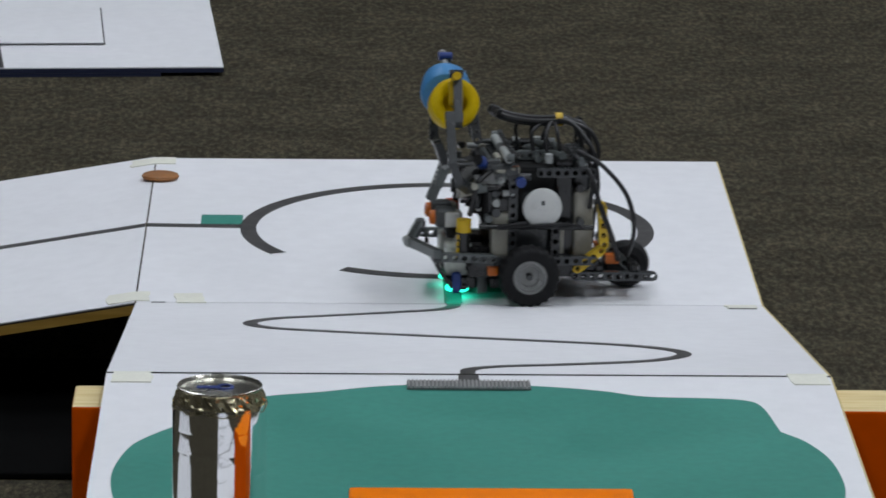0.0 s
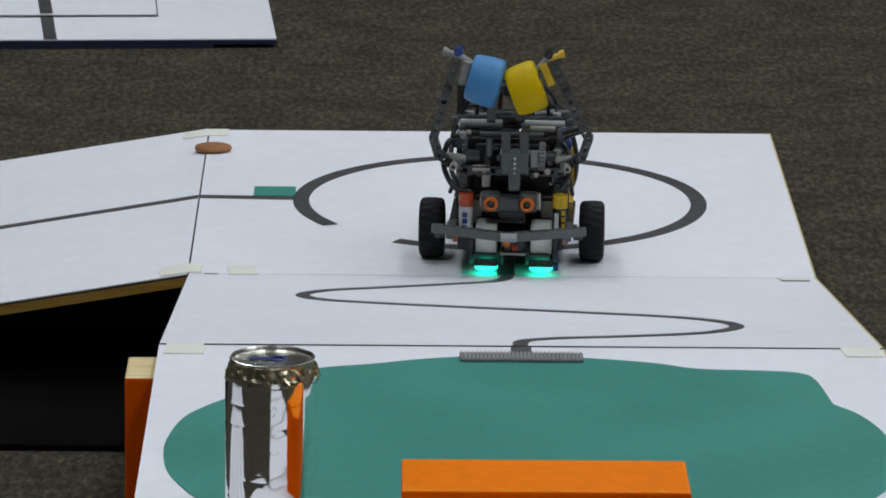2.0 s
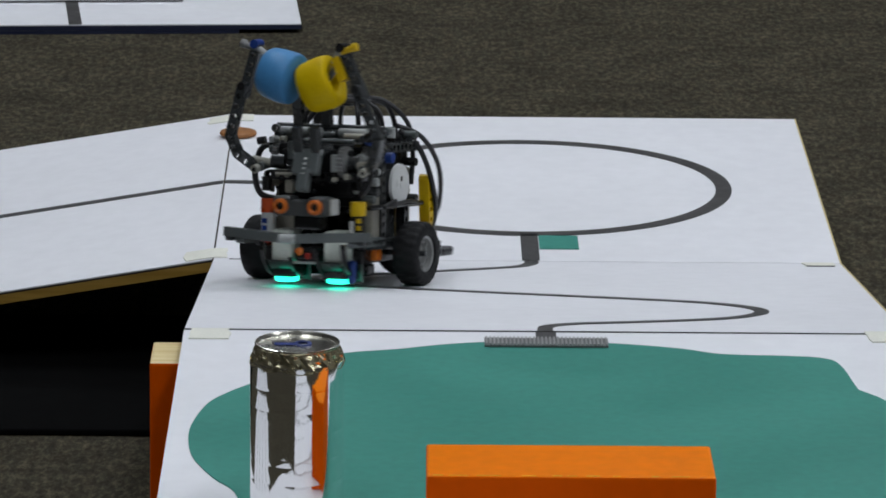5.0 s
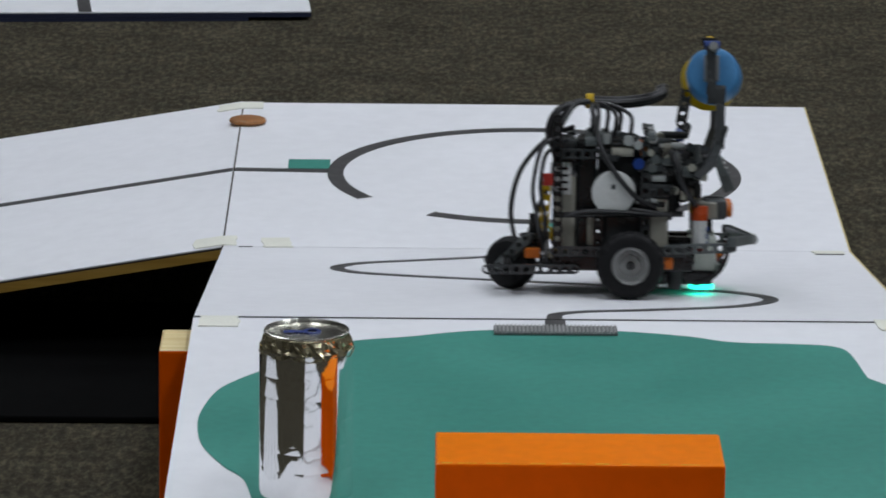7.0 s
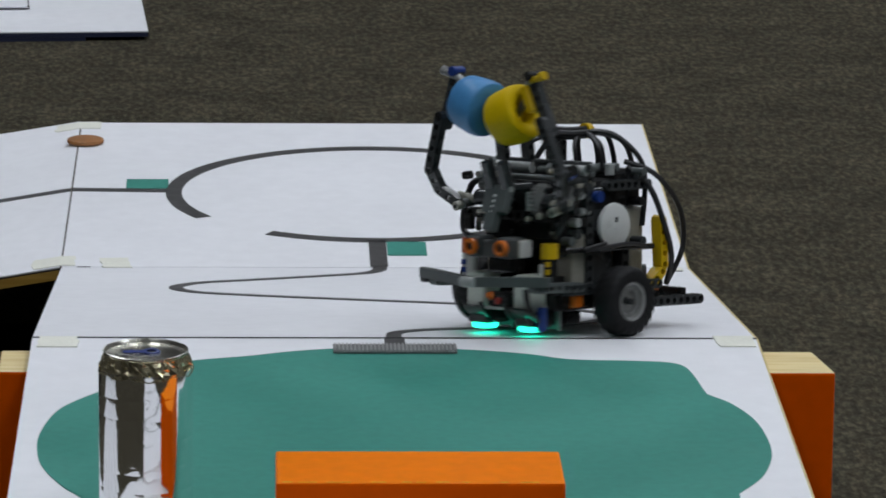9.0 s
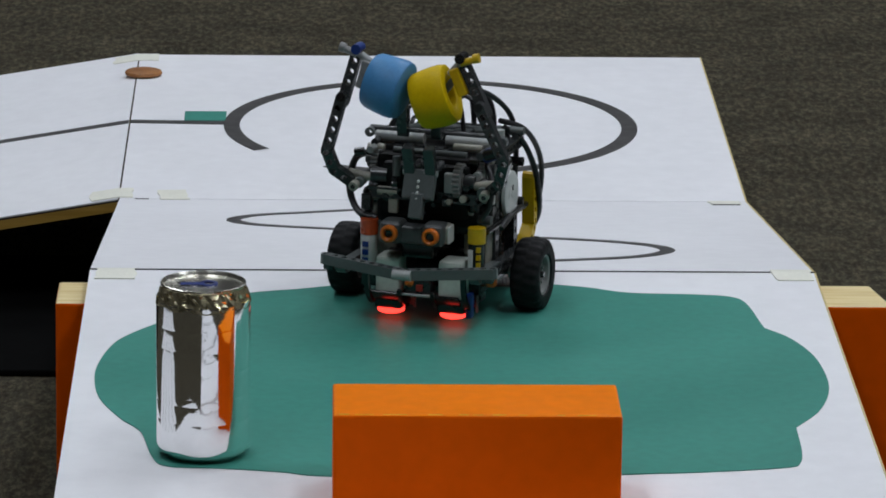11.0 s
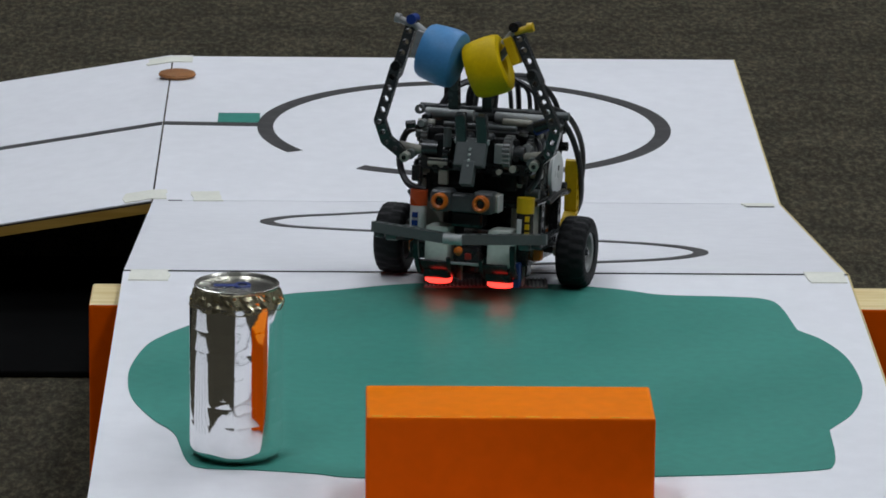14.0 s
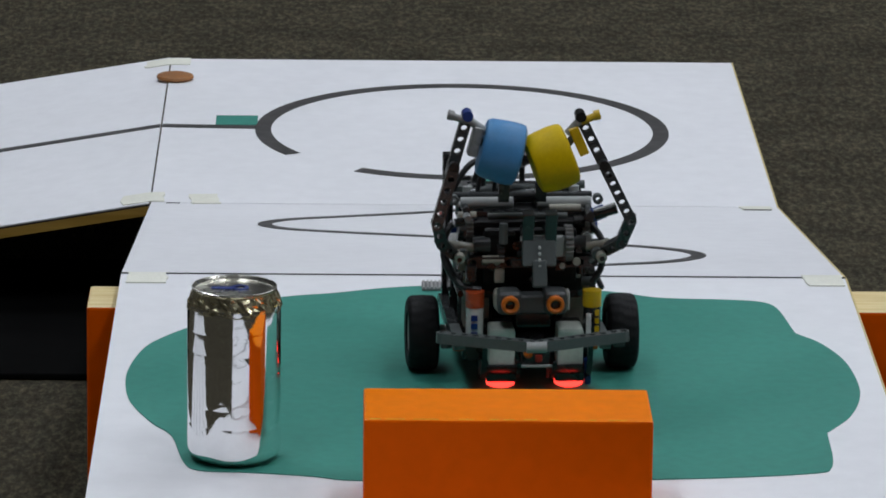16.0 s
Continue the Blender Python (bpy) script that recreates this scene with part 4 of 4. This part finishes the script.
        bar("cell_cap", c, cap, (x, -0.055, 0.0608), (x, -0.055, 0.0722), 0.0066, "coloured cell end", 24)
        if body is P_BLACK:
            for i in range(3):
                block("printed_bar", c, P_WHITE, (x - 0.0045, -0.0618, 0.041 + i * 0.005), (x - 0.0010, -0.0602, 0.0465 + i * 0.005), 0.0)
            for i in range(4):
                block("printed_bar", c, P_YELLOW, (x + 0.0015, -0.0615, 0.0375 + i * 0.0058), (x + 0.0045, -0.0592, 0.0415 + i * 0.0058), 0.0)
        else:
            for i in range(3):
                block("printed_bar", c, P_BLUE, (x - 0.0030, -0.0620, 0.040 + i * 0.006), (x + 0.0015, -0.0604, 0.044 + i * 0.006), 0.0)
            bar("cell_ring", c, P_RED, (x, -0.055, 0.036), (x, -0.055, 0.0385), 0.0066, n=24)
    # yellow bent beam on the side, dark one on the other
    beam("yellow_beam", R, P_YELLOW, (0.0480, 0.0665, 0.084), (0.0480, 0.0690, 0.050), (1, 0, 0), "yellow bent beam", 0.0095)
    beam("yellow_beam", R, P_YELLOW, (0.0480, 0.0665, 0.0445), (0.0480, 0.0460, 0.0285), (1, 0, 0), "yellow bent beam", 0.0095)
    beam("rear_mast", R, P_BLACK, (-0.049, 0.058, 0.030), (-0.049, 0.059, 0.141), (1, 0, 0), "tall dark rear beam")
    block("rear_tag", R, P_RED, (-0.054, 0.062, 0.088), (-0.050, 0.070, 0.098), 0.001)
    # shoulders and arms
    for s, x1, z1, x2, z2, xt, zt, cupx in ((-1, -0.054, 0.099, -0.0670, 0.124, -0.0462, 0.1995, -0.022), (1, 0.054, 0.101, 0.0685, 0.126, 0.0325, 0.1985, 0.014)):
        a = empty("gripper_arm", None, R)
        bar("shoulder_axle", a, P_GREY, (s * 0.020, -0.042, 0.101), (x1 + s * 0.002, -0.043, z1 + 0.003), 0.0027, "grey shoulder axle")
        bar("shoulder_joint", a, P_GREY, (s * 0.047, -0.036, 0.100), (s * 0.047, -0.055, 0.098), 0.0038, "grey connector")
        bar("shoulder_pin", a, P_TAN, (s * 0.049, -0.050, 0.098), (s * 0.050, -0.060, 0.096), 0.0036, "warm grey connector")
        bar("shoulder_pin", a, P_BLACK, (s * 0.050, -0.0602, 0.096), (s * 0.050, -0.0605, 0.096), 0.0018)
        bar("shoulder_cross", a, P_TAN, (s * 0.038, -0.047, 0.101), (s * 0.057, -0.048, 0.104), 0.0032, "warm grey connector")
        bar("shoulder_drum", a, P_DARK, (s * 0.028, -0.044, 0.103), (s * 0.040, -0.045, 0.103), 0.0062, "dark drum")
        mid = (0.0630 if s > 0 else -0.0632, -0.0625, 0.109)
        beam("forearm", a, P_DARK, (x1, -0.052, z1), mid, (0, 1, 0), "dark forearm beam")
        beam("forearm", a, P_DARK, mid, (x2, -0.0685, z2), (0, 1, 0), "dark forearm beam")
        h = 0.55
        kx, kz = x2 + (xt - x2) * h, z2 + (zt - z2) * h
        beam("upper_arm", a, P_DARK, (x2, -0.0692, z2), (kx, -0.0700, kz), (0, 1, 0), "dark grey arm beam with holes")
        beam("upper_arm", a, P_DARK, (kx - (xt - x2) * 0.09, -0.0630, kz - (zt - z2) * 0.09), (xt, -0.0620, zt), (0, 1, 0), "dark grey arm beam with holes")
        bar("arm_pin", a, P_BLACK, (kx, -0.0585, kz), (kx, -0.0742, kz), 0.0034, "black pin")
        bar("arm_pin", a, P_BLUE if s < 0 else P_BLACK, (xt, -0.0570, zt + 0.001), (xt, -0.0690, zt + 0.001), 0.0038, "arm tip pin")
        t = Vector((xt, -0.064, zt - 0.002))
        tip = Vector((cupx, -0.062, 0.172 if s < 0 else 0.166))
        out = t + Vector((s * 0.0135, 0, 0.0035 if s < 0 else 0.004))
        bar("tip_axle", a, P_RIM if s < 0 else P_YELLOW, t + Vector((0, -0.001, -0.001)), out, 0.0026, "axle stub")
        bar("tip_bush", a, P_RIM if s < 0 else P_YELLOW, out - Vector((s * 0.004, 0, 0.001)), out, 0.0036)
        bar("tip_axle", a, P_LIGHT, t, t + (Vector((cupx + s * 0.010, -0.062, zt - 0.012)) - t), 0.0030)
        block("cup_plate", a, P_RIM if s < 0 else P_YELLOW, (-0.0035, -0.006, -0.0105), (0.0035, 0.006, 0.0105), 0.0012, "plate that holds the roller",
              Matrix.Translation((-0.0405 if s < 0 else 0.0315, -0.063, 0.182)) @ pose(0, 0, 0, 0, 14 if s < 0 else -24))
        bar("cup_axle", a, P_GREY, (xt - s * 0.004, -0.063, 0.185), (tip.x, -0.062, tip.z), 0.0028)
    make_cup("blue_roller", BLUECUP, (-0.0228, -0.0650, 0.1752), 14, -4, "pale blue soft rubber roller", False)
    make_cup("yellow_roller", YELLOWCUP, (0.0128, -0.0630, 0.1684), -20, 4, "yellow soft rubber roller", True)
    # posts, pins and cables behind the arms
    for x in (-0.018, 0.008):
        beam("cup_post", R, P_DARK, (x, -0.040, 0.136), (x, -0.044, 0.160), (1, 0, 0))
    bar("side_knob", R, P_BLACK, (0.046, -0.044, 0.124), (0.061, -0.046, 0.129), 0.0042)
    bar("side_knob", R, P_BLUE, (0.045, -0.040, 0.122), (0.053, -0.042, 0.126), 0.0050, "blue knob")
    bar("side_ring", R, P_BLACK, (-0.046, -0.046, 0.120), (-0.053, -0.047, 0.119), 0.0032)
    tie = (0.003, 0.033, 0.1520)
    for k, (x, y, z) in enumerate(((0.0, 0.0, 0.0), (0.0036, 0.001, 0.002), (-0.0034, 0.0, 0.0022), (0.0004, 0.0, 0.0046))):
        cable("cable", R, [(tie[0] + x, tie[1] + 0.004, tie[2] + z - 0.002), (x + 0.002, 0.012, 0.1495 + z), (x - 0.003, -0.008, 0.1515 + z), (x - 0.006, -0.020, 0.155 + z),
                           (x - 0.005 + k * 0.003, -0.027, 0.160 + z), (x + 0.004, -0.021, 0.158 + z)], 0.0028, label="black sensor cable")
    for x0, y0 in ((-0.030, 0.000), (-0.018, 0.012), (0.012, 0.008), (0.028, 0.018), (-0.024, 0.026), (0.020, 0.030)):
        cable("cable", R, [(tie[0], tie[1] - 0.004, tie[2]), (x0 * 0.5, y0 * 0.5 + 0.014, 0.150), (x0, y0, 0.142), (x0 * 1.1, y0 + 0.002, 0.124)], 0.0017)
    for x, y, z in ((-0.024, 0.052, 0.141), (-0.012, 0.058, 0.145), (0.004, 0.056, 0.147), (0.016, 0.060, 0.144), (0.030, 0.054, 0.140)):
        cable("cable", R, [(tie[0] + x * 0.1, tie[1] - 0.002, tie[2] + 0.001), (x * 0.6, 0.044, 0.151), (x, y, z), (x * 1.2, y + 0.007, 0.126), (x * 1.3, 0.060, 0.106), (x * 1.3, 0.057, 0.080)], 0.0021, label="black sensor cable")
    bar("cable_tie", R, P_YELLOW, (0.002, 0.030, 0.1530), (0.002, 0.036, 0.1528), 0.0060, "pale yellow cable tie")
    cable("cable", R, [(0.030, 0.046, 0.130), (0.044, 0.066, 0.120), (0.050, 0.088, 0.094), (0.047, 0.096, 0.062), (0.036, 0.092, 0.036)], 0.0021, label="black cable loop")
    cable("cable", R, [(0.034, 0.044, 0.126), (0.046, 0.056, 0.112), (0.054, 0.064, 0.086), (0.053, 0.076, 0.056), (0.042, 0.083, 0.034)], 0.0023, label="black cable loop")
    for k in (0.0, 0.006):
        cable("cable", R, [(-0.034, 0.056, 0.126 - k), (-0.046, 0.071 - k * 0.5, 0.118 - k), (-0.047, 0.078 - k, 0.086), (-0.038, 0.074 - k, 0.060), (-0.026, 0.070, 0.034)], 0.0017, label="thin black cable loop")
    cable("cable", R, [(-0.012, 0.032, 0.151), (-0.036, 0.030, 0.142), (-0.051, 0.024, 0.118), (-0.055, 0.012, 0.098), (-0.054, -0.004, 0.080), (-0.046, -0.020, 0.070)], 0.0022, label="black cable across the hub")
    for s in (-1, 1):
        cable("cable", R, [(s * 0.052, 0.000, 0.070), (s * 0.054, -0.026, 0.066), (s * 0.050, 0.030, 0.068), (s * 0.048, 0.052, 0.064)], 0.0018)
    cable("cable", R, [(-0.044, -0.030, 0.116), (-0.056, -0.034, 0.112), (-0.059, -0.040, 0.092), (-0.049, -0.050, 0.076), (-0.034, -0.052, 0.072)], 0.0026, label="black cable loop")
    cable("cable", R, [(0.042, -0.030, 0.116), (0.051, -0.044, 0.106), (0.051, -0.048, 0.088), (0.044, -0.050, 0.076)], 0.0024)
    tagged(R, "wheeled brick-built robot with two raised arms and rubber rollers", "robot")


robot = empty("line_robot", pose(0, 0.7, ZB))
wheels = [make_wheel(-1), make_wheel(1)]
caster = empty("caster", pose(0, 0.079, 0), robot)
build_robot()

# ---- movement ----
# time, x, y of the axle's middle, heading
TRIP = [
    (0, 0.0607, 0.6900, -84.0),
    (0.5, 0.0764, 0.7088, -84.5),
    (1, 0.0119, 0.6772, -65.8),
    (1.5, 0.0110, 0.6987, 2.0),
    (2, 0.0091, 0.6962, -3.6),
    (2.5, 0.0100, 0.6550, -3.9),
    (3, -0.0010, 0.6000, -25.4),
    (3.5, -0.0510, 0.5112, -50.6),
    (4, -0.1188, 0.4885, -73.0),
    (4.4, -0.1500, 0.4700, -66.0),
    (5, -0.1630, 0.4150, -25.0),
    (5.5, -0.1350, 0.3450, 20.0),
    (6, -0.0760, 0.2960, 60.0),
    (6.3, -0.0420, 0.2780, 74.0),
    (6.5, -0.0110, 0.2694, 78.5),
    (7, 0.0650, 0.2440, 88.5),
    (7.5, 0.1335, 0.2443, 38.5),
    (8, 0.1693, 0.1938, 10.4),
    (8.5, 0.1651, 0.1316, -15.6),
    (9, 0.1250, 0.0719, -45.0),
    (9.5, 0.0743, 0.0612, -67.7),
    (10, 0.0217, 0.0338, -29.9),
    (10.2, 0.0030, 0.0000, -28.0),
    (10.6, -0.0060, -0.0450, -23.0),
    (11.2, -0.0150, -0.0920, -17.5),
    (11.8, -0.0180, -0.0920, -16.8),
    (12.5, -0.0166, -0.0687, -16.7),
    (13, -0.0106, -0.0472, -16.8),
    (13.5, -0.0049, -0.0258, -16.8),
    (14, -0.0021, -0.0185, -16.8),
    (14.5, 0.0020, -0.0125, 2.5),
    (15, 0.0078, -0.0926, 3.6),
    (15.5, 0.0145, -0.1777, 3.7),
    (16, 0.0198, -0.2545, 3.6),
]


def stand(x, y, turn):
    """The robot's pose with both wheels and the caster on the course."""
    c, s = math.cos(radians(turn)), math.sin(radians(turn))
    def ground(q):
        return Vector((q[0], q[1], surface(max(q[0], -HW), q[1])))
    left, right, rear = ground((x - 0.071 * c, y - 0.071 * s)), ground((x + 0.071 * c, y + 0.071 * s)), ground((x - 0.085 * s, y + 0.085 * c))
    mid = (left + right) / 2
    ax = (right - left).normalized()
    up = ax.cross(rear - mid).normalized()
    ay = up.cross(ax)
    m = Matrix((ax, ay, up)).transposed().to_4x4()
    return Matrix.Translation(mid) @ m


def where(t):
    for (t0, *a), (t1, *b) in zip(TRIP, TRIP[1:]):
        if t <= t1:
            u = (t - t0) / (t1 - t0)
            return [p + (q - p) * u for p, q in zip(a, b)]
    return TRIP[-1][1:]


def motions():
    walk(robot, [(t, stand(x, y, turn)) for t, x, y, turn in TRIP])
    for wheel, side in ((wheels[0], -1), (wheels[1], 1)):
        rows, roll, last = [], 0.0, None
        for i in range(161):
            x, y, turn = where(i / 10)
            c, s = math.cos(radians(turn)), math.sin(radians(turn))
            p = Vector((x + side * 0.071 * c, y + side * 0.071 * s))
            if last is not None:
                roll += math.degrees((p - last).dot(Vector((s, -c))) / 0.027)
            last = p
            rows.append((i / 10, pose(side * 0.071, 0, 0.0270, roll)))
        walk(wheel, rows)
    # the caster swings so that it rolls after its pivot
    rows, swing, pivot, trail, step = [], 0.0, None, 0.018, 0.01
    for i in range(1601):
        x, y, turn = where(i * step)
        c, s = math.cos(radians(turn)), math.sin(radians(turn))
        p = Vector((x - 0.079 * s, y + 0.079 * c))
        way = radians(90 + turn) + swing
        if pivot is not None:
            drift = (p - pivot).dot(Vector((-math.sin(way), math.cos(way)))) / trail + radians(turn - before)
            swing -= max(-0.07, min(0.07, drift))
        pivot, before = p, turn
        if i % 10 == 0:
            rows.append((i * step, pose(0, 0.079, 0, 0, 0, math.degrees(swing))))
    walk(caster, rows)


motions()
